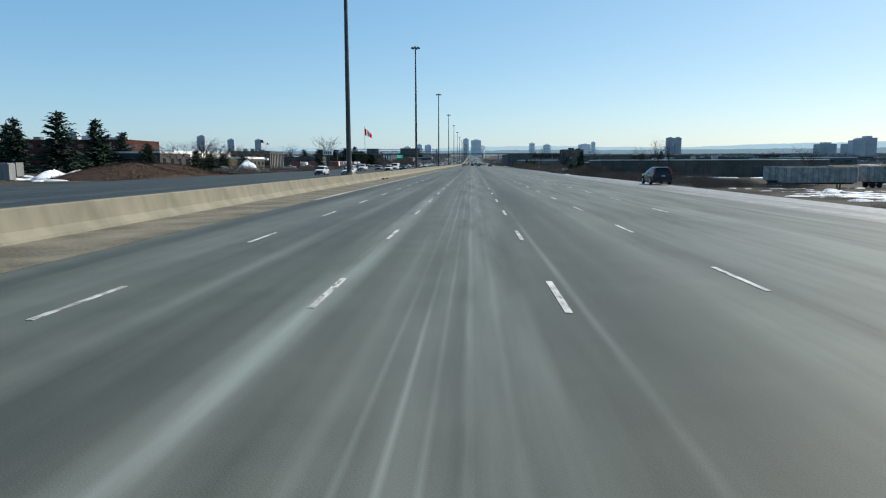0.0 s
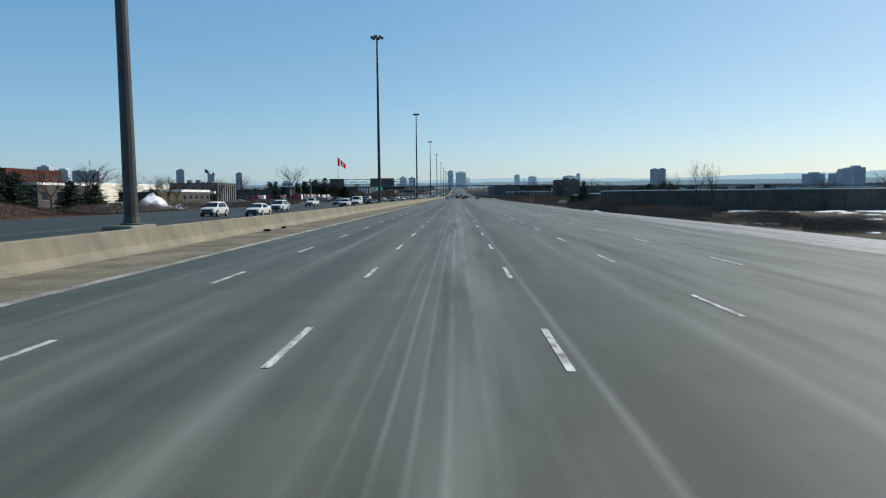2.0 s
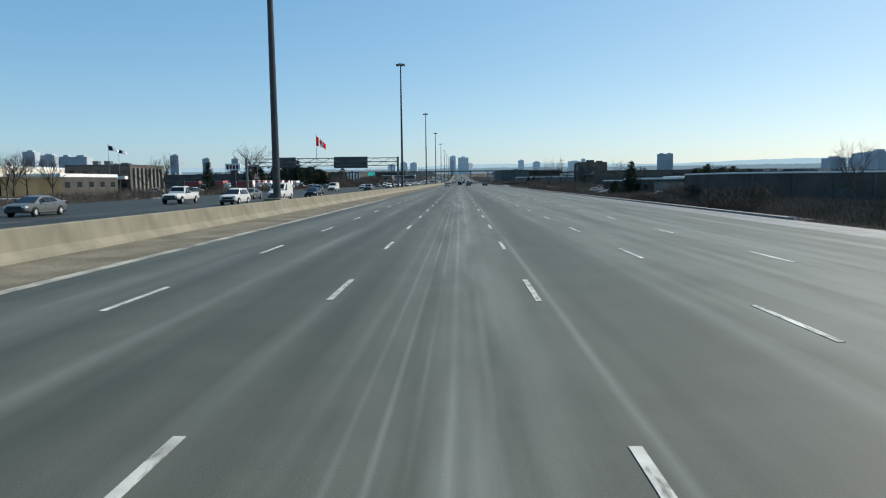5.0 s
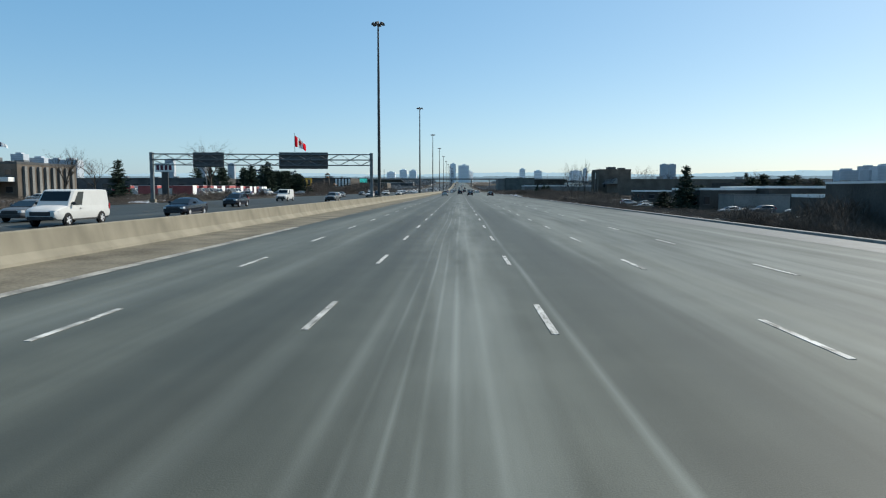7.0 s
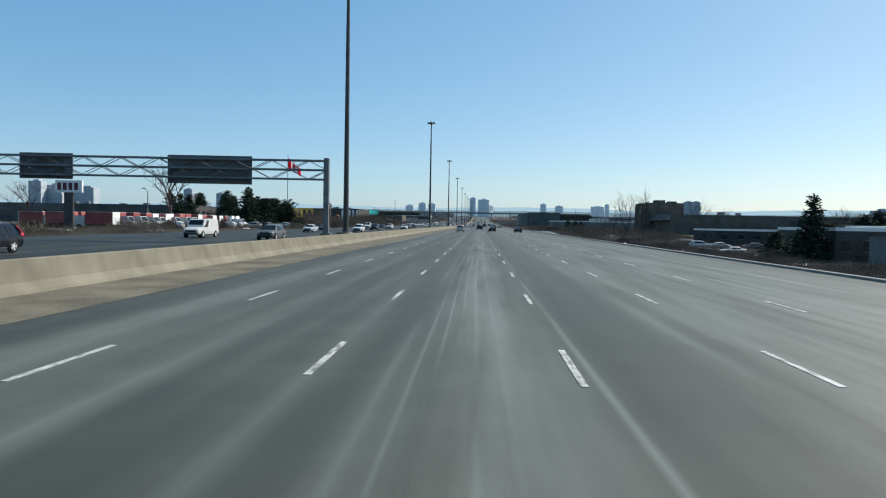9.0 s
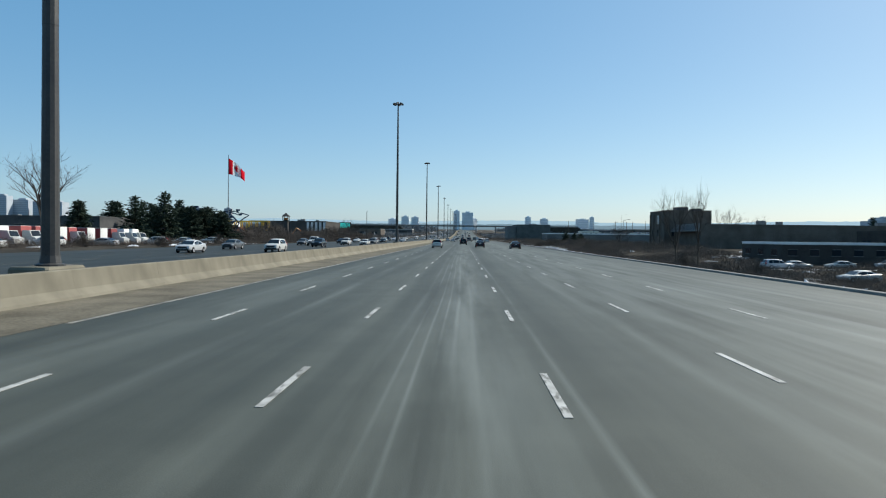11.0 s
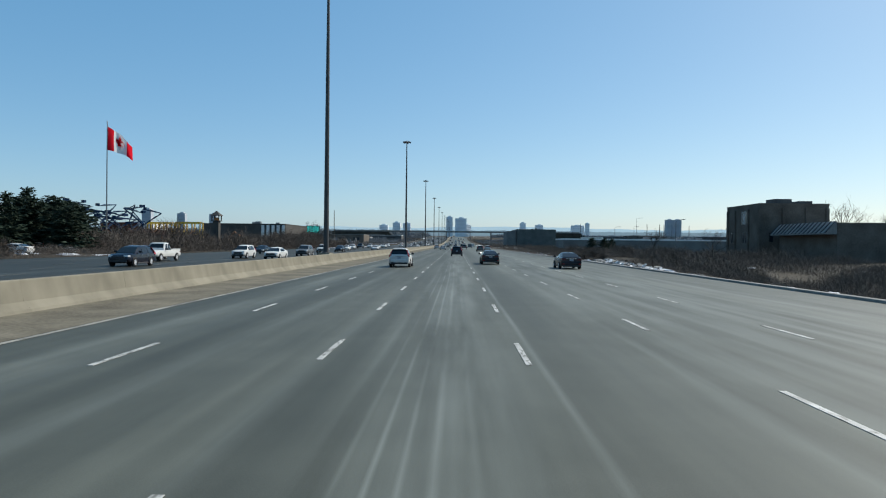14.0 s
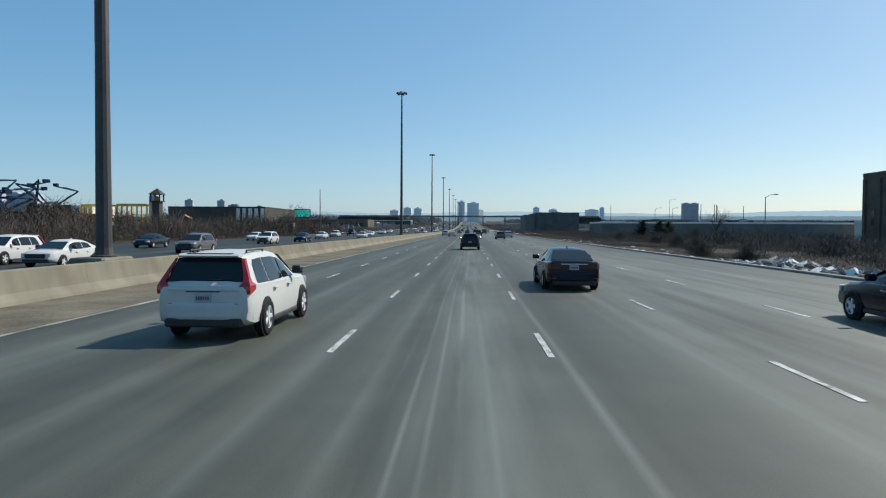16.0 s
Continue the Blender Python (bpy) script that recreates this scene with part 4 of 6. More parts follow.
        my, mz = b1 * L - .42, belt + .05
        part("mirror", Mesh().box(min(sd * hw * .94, sd * (hw + .2)), max(sd * hw * .94, sd * (hw + .2)), my - .05, my + .09, mz, mz + .17, .04), M["trim"] if paint == "white_car" else P, top)
        for hy in ((-.16, .06) if kind in ("sedan", "suv") else (.08,)):
            part("door_handle", Mesh().box(min(sd * hw * .97, sd * (hw + .035)), max(sd * hw * .97, sd * (hw + .035)), hy * L - .1, hy * L + .1, belt - .17, belt - .13, .012), M["chrome"] if paint != "white_car" else P, top)
        part("sill", Mesh().box(min(sd * hw * .9, sd * (hw + .004)), max(sd * hw * .9, sd * (hw + .004)), axles[0] * L + wr + .1, axles[1] * L - wr - .1, stations[4][1] - .03, stations[4][1] + .07, .02), M["trim"], top)
    if not full:
        return top
    lo = stations[1][1]
    if kind in HOUSES:
        part("rear_bumper", Mesh().loft([[(x * f, yr + y + (.0 if abs(x) < .7 else .07 if abs(x) < .9 else .25), z) for x in (-.97, -.85, -.5, .5, .85, .97)] + [(x * f, yr + .3, z) for x in (.9, -.9)] for z, y, f in ((lo + .04, -.03, hw), (lo + .1, -.055, hw), (lo + .3, -.055, hw * 1.005), (lo + .36, -.03, hw))], True), P, top)
        part("rear_valance", Mesh().box(-hw * .8, hw * .8, yr - .045, yr + .25, lo - .09, lo + .07, .03), M["trim"], top)
        for sd in (-1, 1) if kind == "sedan" else ():
            part("reflector", Mesh().box(min(sd * .62, sd * .82), max(sd * .62, sd * .82), yr - .064, yr - .03, lo + .14, lo + .17), M["tail"], top)
    else:
        part("rear_bumper", Mesh().box(-hw * .82, hw * .82, yr - .03, yr + .2, lo - .08, lo + .06, .03), M["trim"], top)
    part("front_bumper", Mesh().box(-hw * .75, hw * .75, yf - .25, yf + .02, lo - .02, lo + .18, .03), M["trim"], top)
    part("grille", Mesh().box(-hw * .6, hw * .6, yf - .2, yf + .012, lo + .2, lo + .45, .03), M["trim"], top)
    if full:
        zp = .75 if kind == "suv" else lo + .34 + (.10 if kind == "sedan" else 0)
        pl = part("number_plate", Mesh().box(-.16, .16, yr - .03, yr + .05, zp, zp + .16), M["plate"], top, "white number plate with dark bars")
        for k in range(6):
            part("plate_bar", Mesh().box(-.13 + k * .045, -.10 + k * .045, yr - .034, yr - .03, zp + .04, zp + .11), M["plate_ink"], pl)
    if kind == "sedan":
        part("trunk_trim", Mesh().box(-hw * .5, hw * .5, yr - .02, yr + .06, .925, .955), M["chrome"], top, "thin chrome strip")
        part("aerial_fin", Mesh().loft([[(-.03, q0 + .2, H - .01), (.03, q0 + .2, H - .01), (.03, q0 + .38, H - .01), (-.03, q0 + .38, H - .01)], [(-.008, q0 + .2, H + .08), (.008, q0 + .2, H + .08), (.008, q0 + .26, H + .08), (-.008, q0 + .26, H + .08)]], True), P, top)
    if kind == "suv":
        spoiler = part("spoiler", Mesh().loft([[(x, y, z) for x in (-.60, .60) for z in (zl, zh)][:2] + [(.60, y, zh), (.60, y, zl)] for y, zl, zh in ((-2.07, 1.58, 1.60), (-1.98, 1.565, 1.63), (-1.75, 1.605, 1.64))], True), P, top)
        part("spoiler_slot", Mesh().box(-.46, .46, -2.0, -1.9, 1.632, 1.64), M["trim"], spoiler)
        part("wiper", Mesh().tube((0, -2.21, 1.14), (.5, -2.19, 1.17), .012, sides=4), M["trim"], top)
        for sd in (-1, 1):
            part("roof_rail", Mesh().tube((sd * wt * .9, q0 + .25, H + .022), (sd * wt * .9, q1 - .2, H + .022), .02).tube((sd * wt * .9, q0 + .25, H - .03), (sd * wt * .9, q0 + .25, H + .022), .02).tube((sd * wt * .9, q1 - .2, H - .03), (sd * wt * .9, q1 - .2, H + .022), .02), M["trim"] if paint == "white_car" else M["chrome"], top)
        part("tailgate_step", Mesh().box(-hw * .74, hw * .74, yr - .012, yr + .03, .955, 1.0, .01), P, top)
        part("tailgate_grip", Mesh().box(-.34, .34, yr - .014, yr + .02, .935, .953), M["trim"], top)
        part("tailgate_seam", Mesh().box(-hw * .72, hw * .72, yr - .008, yr + .03, .715, .725), M["trim"], top)
        part("plate_recess", Mesh().box(-.32, .32, yr - .006, yr + .02, .735, .93), P, top)
    if kind == "pickup":
        bed = Mesh().box(-hw * .82, hw * .82, yr + .08, b0 * L - .05, 1.16, 1.185)
        part("load_bed", bed, M["trim"], top)
        for sd in (-1, 1):
            part("bed_rail", Mesh().box(min(sd * hw * .84, sd * hw * .95), max(sd * hw * .84, sd * hw * .95), yr + .04, b0 * L, 1.12, 1.26, .02), P, top)
    return top


FLEET = {}
LOOKS = {"white_car": "white", "silver_car": "silver", "black_car": "black", "grey_car": "dark grey", "red_car": "dark red", "blue_car": "dark blue"}


def vehicle(kind, paint, x, y, onward=True, group="", where="", z=None, turn=0, name=""):
    """Place a vehicle; the first of a look is built, the later ones are copies."""
    m = pose(x, y, rise(y) if z is None else z, 0, 0, (0 if onward else 180) + turn)
    full = y < 475 and z is None
    key = (kind, paint, full)
    kinds = {"sedan": "sedan", "suv": "sport utility car", "van": "panel van", "pickup": "pickup truck"}
    label = "%s %s %s" % (LOOKS[paint], kinds[kind], where or ("driving away on the motorway" if onward else "coming along the opposite carriageway"))
    if key not in FLEET:
        FLEET[key] = car({"sedan": "sedan_car", "suv": "suv_car", "van": "panel_van", "pickup": "pickup_truck"}[kind], kind, paint, label, group, full)
        FLEET[key].matrix_basis = m
        ob = FLEET[key]
    else:
        ob = copy_thing(FLEET[key], m)
    tagged(ob, label, group=group or ("motorway traffic" if onward else "oncoming traffic"))
    return ob


overtaker = vehicle("suv", "white_car", -4.88, 383.0, where="with red tail lights overtaking")
overtaker.scale = (0.95, 1, 1)
vehicle("sedan", "black_car", 3.6, 393.9, where="with a chrome trunk strip in the lane ahead")
vehicle("suv", "black_car", 0.15, 438)
vehicle("sedan", "black_car", 10.1, 383.4)
vehicle("suv", "black_car", 18.1, 68, where="on the snowy exit ramp")
for kind, paint, x, y in (("suv", "grey_car", 6.7, 510), ("suv", "silver_car", 10.2, 540), ("sedan", "silver_car", -4.6, 556), ("suv", "silver_car", -7.6, 585), ("pickup", "grey_car", 3.1, 577), ("sedan", "white_car", 10.5, 612),
                          ("suv", "grey_car", -0.5, 640), ("van", "grey_car", 6.8, 660), ("sedan", "grey_car", -4.4, 690), ("pickup", "black_car", 3.3, 700)):
    vehicle(kind, paint, x, y)
for kind, paint, x, y in (("suv", "white_car", -27.4, 122.5), ("sedan", "white_car", -22.7, 123.5), ("suv", "silver_car", -26.3, 146), ("sedan", "grey_car", -30.3, 163), ("pickup", "white_car", -30.8, 189),
                          ("suv", "white_car", -22.7, 183), ("sedan", "grey_car", -28.6, 207), ("van", "white_car", -23.2, 202), ("sedan", "black_car", -22.0, 216), ("suv", "black_car", -27.4, 244),
                          ("van", "white_car", -31.6, 283), ("suv", "grey_car", -22.2, 279), ("sedan", "silver_car", -31.0, 330), ("suv", "white_car", -23.5, 338), ("sedan", "grey_car", -33.5, 351), ("suv", "black_car", -26.5, 377),
                          ("pickup", "white_car", -30.5, 391), ("suv", "white_car", -26.6, 406), ("sedan", "white_car", -22, 404), ("suv", "grey_car", -23, 424), ("sedan", "black_car", -33.6, 438), ("suv", "white_car", -26.9, 457),
                          ("sedan", "white_car", -36, 480), ("sedan", "black_car", -26.2, 473), ("sedan", "white_car", -29.4, 501), ("sedan", "silver_car", -23, 512), ("suv", "silver_car", -32.5, 530), ("sedan", "white_car", -27, 550), ("sedan", "grey_car", -34.5, 398)):
    vehicle(kind, paint, x, y, onward=False)
random.seed(11)
for k in range(36):
    y = 570 + 23 * k + random.uniform(-5, 5)
    vehicle(random.choice(("sedan", "suv", "suv", "pickup")), random.choice(("white_car", "silver_car", "grey_car", "black_car")), random.choice((-20.5, -24.2, -28, -31.8, -35.5)), y, onward=False)
    if y > 720:
        vehicle(random.choice(("sedan", "suv", "suv", "van")), random.choice(("silver_car", "grey_car", "black_car", "white_car")), random.choice((-7.6, -4.2, -0.5, 3.1, 6.7, 10.2)), y + 6)
for x, y, kind, paint in ((52, 292, "sedan", "silver_car"), (57, 290, "suv", "grey_car"), (63, 288, "sedan", "silver_car"), (70, 291, "suv", "grey_car"), (78, 287, "sedan", "white_car"), (47, 335, "sedan", "white_car"), (50, 362, "suv", "silver_car"), (58, 372, "sedan", "white_car"),
                          (66, 373, "sedan", "white_car"), (75, 374, "suv", "silver_car"), (44, 250, "sedan", "white_car"), (52, 246, "suv", "grey_car")):
    vehicle(kind, paint, x, y, z=land(x, y) + 0.02, turn=random.choice((90, 80, 100, -90)), group="parked cars", where="parked on the yard below the motorway")
for x, y, kind, paint in ((-66, 176, "sedan", "white_car"), (-72, 178, "suv", "white_car"), (-62, 270, "sedan", "white_car"), (-70, 283, "suv", "silver_car"), (-78, 285, "sedan", "white_car"), (-64, 430, "sedan", "white_car"), (-70, 432, "suv", "white_car"), (-77, 434, "sedan", "silver_car"), (-83, 430, "sedan", "white_car"), (-61, 338, "sedan", "white_car"), (-60.5, 350, "suv", "white_car"), (-61, 366, "sedan", "silver_car"), (-60.5, 384, "suv", "white_car"), (-61, 398, "sedan", "white_car"), (-60, 412, "sedan", "white_car")):
    vehicle(kind, paint, x, y, z=land(x, y) + 0.02, turn=random.choice((90, 80, -95)), group="roadside parked cars", where="parked beside the opposite carriageway")


# ---- truck yard, trailers ----
def box_truck(box, label):
    t = base("box_truck", (0, 0, 0), label, "truck", "parked trucks")
    part("cargo_box", Mesh().box(-1.15, 1.15, -3.0, 2.0, .9, 3.05, .05), M[box], t)
    part("rear_door", Mesh().box(-1.17, 1.17, -3.06, -3.0, .9, 3.06), M["white_wall"], t)
    part("roof_panel", Mesh().box(-1.1, 1.1, -2.9, 1.9, 3.05, 3.09), M["white_wall"], t)
    part("cab", Mesh().loft([[(-1.1, 2.15, z0), (1.1, 2.15, z0), (1.1, y1, z0), (-1.1, y1, z0)] for z0, y1 in ((.5, 4.3), (1.3, 4.3), (1.5, 3.7), (2.4, 3.3))], True), M["white_car"], t)
    part("windscreen", Mesh().poly([(-.95, 3.68, 1.55), (.95, 3.68, 1.55), (.9, 3.34, 2.3), (-.9, 3.34, 2.3)], (0, .04, .02)), M["glass"], t)
    part("chassis", Mesh().box(-.5, .5, -2.9, 3.8, .55, .9), M["trim"], t)
    for y in (-2.0, 3.1):
        for x in (-1.05, 1.05):
            part("wheel", Mesh().tube((x - .14, y, .45), (x + .14, y, .45), .45, sides=14), M["rubber"], t)
    return t


trucks = {"red_box": box_truck("red_box", "red and white rental box truck parked in a yard"), "white_wall": box_truck("white_wall", "white rental box truck parked in a yard")}
placed = set()
random.seed(3)
for k in range(48):
    col = "red_box" if random.random() < .72 else "white_wall"
    row, place = k % 3, k // 3
    x, y = -67.5 - row * 10.5 + random.uniform(-.8, .8), (324, 330, 338)[row] + place * 4.1 + random.uniform(-.4, .4)
    m = pose(x, y, land(x, y) + .02, 0, 0, random.choice((-90, -88, -93, -90, 90, -85)))
    if col not in placed:
        trucks[col].matrix_basis = m
        placed.add(col)
    else:
        copy_thing(trucks[col], m)


def trailer():
    t = base("semi_trailer", (0, 0, 0), "weathered grey box semi-trailer parked on the yard", "trailer", "parked trailers")
    part("box", Mesh().box(-6.5, 6.5, -1.3, 1.3, 1.1, 3.9, .04), M["rubble"], t)
    for k in range(14):
        part("wall_rib", Mesh().box(-6.2 + k * .95, -6.12 + k * .95, -1.34, -1.3, 1.15, 3.85), M["galv"], t)
    part("frame", Mesh().box(-6.2, 6.2, -.5, .5, .8, 1.1), M["trim"], t)
    for x in (-5.2, -4.0):
        for y in (-1.05, 1.05):
            part("wheel", Mesh().tube((x, y - .15, .5), (x, y + .15, .5), .5, sides=14), M["rubber"], t)
    part("landing_leg", Mesh().box(3.8, 4.0, -.6, -.4, 0, .9).box(3.8, 4.0, .4, .6, 0, .9), M["galv"], t)
    return t


tr = trailer()
for k, (x, y) in enumerate(((63, 126.5), (78, 127.5), (95, 129), (66, 140), (112, 131), (-92, 572), (-76, 573), (-62, 578))):
    m = pose(x, y, land(x, y), 0, 0, (0, 2, -3, 1, 0, 3, -2, 4)[k])
    if k:
        copy_thing(tr, m)
    else:
        tr.matrix_basis = m


def storage_container(x, y, turn, paint):
    c = base("storage_container", (x, y, land(x, y)), "pale grey steel storage container beside the snow bank", "container", "storage containers", turn=turn)
    part("box", Mesh().box(-3.0, 3.0, -1.2, 1.2, .12, 2.5, .04), M[paint], c)
    for k in range(13):
        part("rib", Mesh().box(-2.9 + k * .48, -2.72 + k * .48, -1.25, -1.2, .25, 2.4), M[paint], c)
    for sx in (-2.7, 2.7):
        part("skid", Mesh().box(sx - .15, sx + .15, -1.2, 1.2, 0, .12), M["trim"], c)


for x, y, t, m in ((-76, 104, 12, "grey_wall"), (-80, 112, 8, "grey_wall"), (-71, 97, 15, "grey_wall")):
    storage_container(x, y, t, m)


# ---- machines, flags, signs ----
def boom_lift(seed):
    rnd = random.Random(seed)
    b = base("boom_lift", (0, 0, 0), "dark blue articulated boom lift with raised folded arms", "boom lift", "rental machines")
    part("chassis", Mesh().box(-1.2, 1.2, -2.2, 2.2, .5, 1.2, .08), M["boom_blue"], b)
    part("turret", Mesh().box(-.9, .9, -1.5, 1.2, 1.2, 2.2, .1), M["boom_blue"], b)
    for x in (-1.15, 1.15):
        for y in (-1.5, 1.5):
            part("wheel", Mesh().tube((x - .2, y, .55), (x + .2, y, .55), .55, sides=14), M["rubber"], b)
    p = Vector((0, -1.0, 2.0))
    h = rnd.uniform(6.8, 11.8)
    q = Vector((rnd.uniform(-1, 1), rnd.uniform(1.5, 3.5), h * .62))
    r = Vector((rnd.uniform(-1.5, 1.5), rnd.uniform(-3, -1), h))
    e = Vector((rnd.uniform(-2, 2), rnd.uniform(1, 4), h + rnd.uniform(-1.5, 1)))
    for a, c, t in ((p, q, .22), (q, r, .18), (r, e, .14)):
        part("arm", Mesh().tube(a, c, t, t * .85, sides=4), M["boom_blue"], b)
        part("ram", Mesh().tube(a.lerp(c, .2) + Vector((.3, 0, .1)), a.lerp(c, .7) + Vector((.25, 0, .25)), .09, sides=6), M["boom_blue"], b)
    tray = lambda w, d, z: [e + Vector((x, y, z)) for x, y in ((-w, -d), (w, -d), (w, d), (-w, d))]
    basket = Mesh().loft([tray(.56, .31, .06), tray(.60, .35, 0), tray(.60, .35, .55), tray(.63, .38, .57), tray(.63, .38, .62), tray(.56, .31, .62), tray(.56, .31, .06)])
    basket.add(tray(.56, .31, .061), [(0, 1, 2, 3)])
    part("basket", basket, M["boom_blue"], b)
    return b


random.seed(8)
for k in range(30):
    x, y = -101 + (k % 5) * 4.6 + random.uniform(-1.5, 1.5), 476 + (k // 5) * 5.5 + random.uniform(-2, 2)
    boom_lift(k).matrix_basis = pose(x, y, land(x, y), 0, 0, random.uniform(0, 360))


def scaffold_frame(x, y, w, h):
    f = base("steel_frame", (x, y, land(x, y)), "yellow painted steel platform frame on the rental yard", "steel frame", "yellow frames")
    for k in range(4):
        for d in (-1.2, 1.2):
            part("post", Mesh().box(-w / 2 + w * k / 3 - .2, -w / 2 + w * k / 3 + .2, d - .14, d + .14, 0, h), M["boom_yellow"], f)
    for z in (h * .55, h):
        part("beam", Mesh().box(-w / 2 - .2, w / 2 + .2, -1.35, -1.05, z - .4, z + .3).box(-w / 2 - .2, w / 2 + .2, 1.05, 1.35, z - .2, z + .2), M["boom_yellow"], f)
    part("deck", Mesh().box(-w / 2, w / 2, -1.3, 1.3, h * .55 + .2, h * .55 + .35), M["galv"], f)


for x, y, w, h in ((-97.5, 541, 8, 7.9), (-88.5, 542, 8, 8.0)):
    scaffold_frame(x, y, w, h)


def excavator(x, y, turn):
    e = base("excavator", (x, y, land(x, y)), "orange excavator with its arm folded up", "excavator", "yard excavators", turn=turn)
    for s in (-1.1, 1.1):
        part("track", Mesh().box(s - .3, s + .3, -1.9, 1.9, 0, .85, .25), M["trim"], e)
    part("house", Mesh().box(-1.3, 1.3, -1.8, 1.2, 1.0, 2.2, .1), M["orange"], e)
    part("cab", Mesh().box(-1.2, -.1, -.2, 1.4, 2.2, 3.1, .08), M["glass"], e)
    part("boom", Mesh().tube((.4, 1.0, 1.6), (.4, 3.6, 5.2), .26, .2, 4).tube((.4, 3.6, 5.2), (.4, 5.0, 4.4), .2, .18, 4), M["orange"], e)
    part("stick", Mesh().tube((.4, 5.0, 4.6), (.4, 5.6, 1.8), .18, .14, 4), M["orange"], e)
    part("bucket", Mesh().loft([[(.0, 5.3, 1.8), (.8, 5.3, 1.8), (.8, 6.1, 1.7), (.0, 6.1, 1.7)], [(.0, 5.0, 1.0), (.8, 5.0, 1.0), (.8, 5.5, .8), (.0, 5.5, .8)]], True), M["trim"], e)


for x, y, t in ((-78, 520, 40), (-72, 526, -60), (-84, 516, 100)):
    excavator(x, y, t)


def flag(x, y, top, w, h, leaf=True, turn=20):
    z = land(x, y)
    f = base("flagpole", (x, y, z), "tall white flagpole with a red and white maple leaf flag" if leaf else "white flagpole with a small blue and white flag", "flagpole")
    H = top - z
    drop = 1.0 if leaf else .2
    part("pole", Mesh().tube((0, 0, 0), (0, 0, H), H * .0062, H * .0028, 10), M["galv"], f)
    part("finial", Mesh().tube((0, 0, H), (0, 0, H + H * .008), H * .006, H * .003, 8), M["chrome"], f)
    def cloth(u, v, off=0.0):
        upper, lower = h * (1 - .42 * u - .44 * u * u), -h * (.16 * u + .22 * u * u)
        ripple = math.sin(u * 11 + v * 2.0) * .035 * h * u
        wave = math.sin(u * 9 + v * 1.6) * .085 * w * (.25 + u) + math.sin(u * 21 - v * 3) * .02 * w * u
        c, s = math.cos(radians(turn)), math.sin(radians(turn))
        d, e = u * w * .93, wave + off
        return (d * c - e * s + .1, d * s + e * c, H - drop - h + lerp(lower, upper, v) + ripple)
    bands = ((0, .25, "flag_red"), (.25, .75, "flag_white"), (.75, 1, "flag_red")) if leaf else ((0, .4, "boom_blue"), (.4, 1, "flag_white"))
    for a, b, mt in bands:
        n, k = 10, 6
        me = Mesh()
        for off in (0.0,):
            kk = len(me.v)
            me.add([cloth(lerp(a, b, i / n), j / k, off) for i in range(n + 1) for j in range(k + 1)], [(i * (k + 1) + j, i * (k + 1) + j + 1, (i + 1) * (k + 1) + j + 1, (i + 1) * (k + 1) + j) for i in range(n) for j in range(k)])
        part("cloth", me, M[mt], f)
    if leaf:
        pts = [(0, -.5), (.03, -.18), (.3, -.22), (.24, -.08), (.5, .12), (.42, .18), (.46, .34), (.28, .3), (.2, .4), (.1, .25), (.14, .55), (.06, .5), (0, .7)]
        pts = pts + [(-a, b) for a, b in reversed(pts[1:-1])]
        me = Mesh()
        for off in (-.035, .035):
            ring = [cloth(.5 + a * .36, .48 + b * .62, off) for a, b in pts]
            k = len(me.v)
            me.add(ring + [cloth(.5, .5, off)], [(i, (i + 1) % len(ring), len(ring)) for i in range(len(ring))])
        part("maple_leaf", me, M["flag_red"], f)


flag(-73.9, 462.2, 27.0, 5.2, 4.9)
flag(-91.5, 289, 12.6, 2.6, 1.3, False)
flag(-89.8, 291, 11.6, 2.0, 1.0, False)


def board_sign(x, y, z0, w, h, face, label):
    s = base("billboard", (x, y, land(x, y)), label, "sign")
    for d, r in ((0, .75),) if face == "red" else ((-w * .3, .12), (w * .3, .12)):
        part("post", Mesh().box(d - r, d + r, -.12 - r * .2, .12, 0, z0), M["steel"], s)
    part("panel", Mesh().box(-w / 2, w / 2, -.2, .2, z0, z0 + h, .03), M["white_wall" if face == "red" else "trim"], s)
    if face == "red":
        for k in range(4):
            part("lettering_bar", Mesh().box(-w * .42 + k * w * .21, -w * .42 + k * w * .21 + w * .14, -.215, -.2, z0 + h * .2, z0 + h * .8), M["maroon"], s)
    else:
        part("screen", Mesh().box(-w * .45, w * .45, -.23, -.2, z0 + h * .1, z0 + h * .9), M["teal_led"], s)


board_sign(-68.1, 316.2, 6.2, 4.6, 2.0, "red", "white sign board with maroon lettering bars on a dark post")
board_sign(-70.3, 648, 6.6, 7.0, 3.6, "teal", "roadside screen glowing teal on dark posts")


def street_lamp(x, y, top, reach, label="grey street lamp with a curved arm"):
    z = land(x, y)
    s = base("street_lamp", (x, y, z), label, "street lamp", "yard lamps")
    h = top - z
    part("pole", Mesh().tube((0, 0, 0), (0, 0, h - .5), .14, .08, 8), M["galv"], s)
    part("arm", Mesh().tube((0, 0, h - .6), (reach * .5, 0, h - .1), .06, .05, 6).tube((reach * .5, 0, h - .1), (reach, 0, h), .05, .05, 6), M["galv"], s)
    part("lamp_head", Mesh().box(reach - .1, reach + .7, -.16, .16, h - .08, h + .1, .04), M["galv"], s)


for x, y, t, r in ((59.8, 505.5, 9.4, 1.8), (128, 799, 21.8, 3.5), (-69.6, 345.4, 8.3, -1.2), (-76, 420, 8.6, -1.2), (75, 640, 11, 2), (100, 700, 13, 2)):
    street_lamp(x, y, t, r)
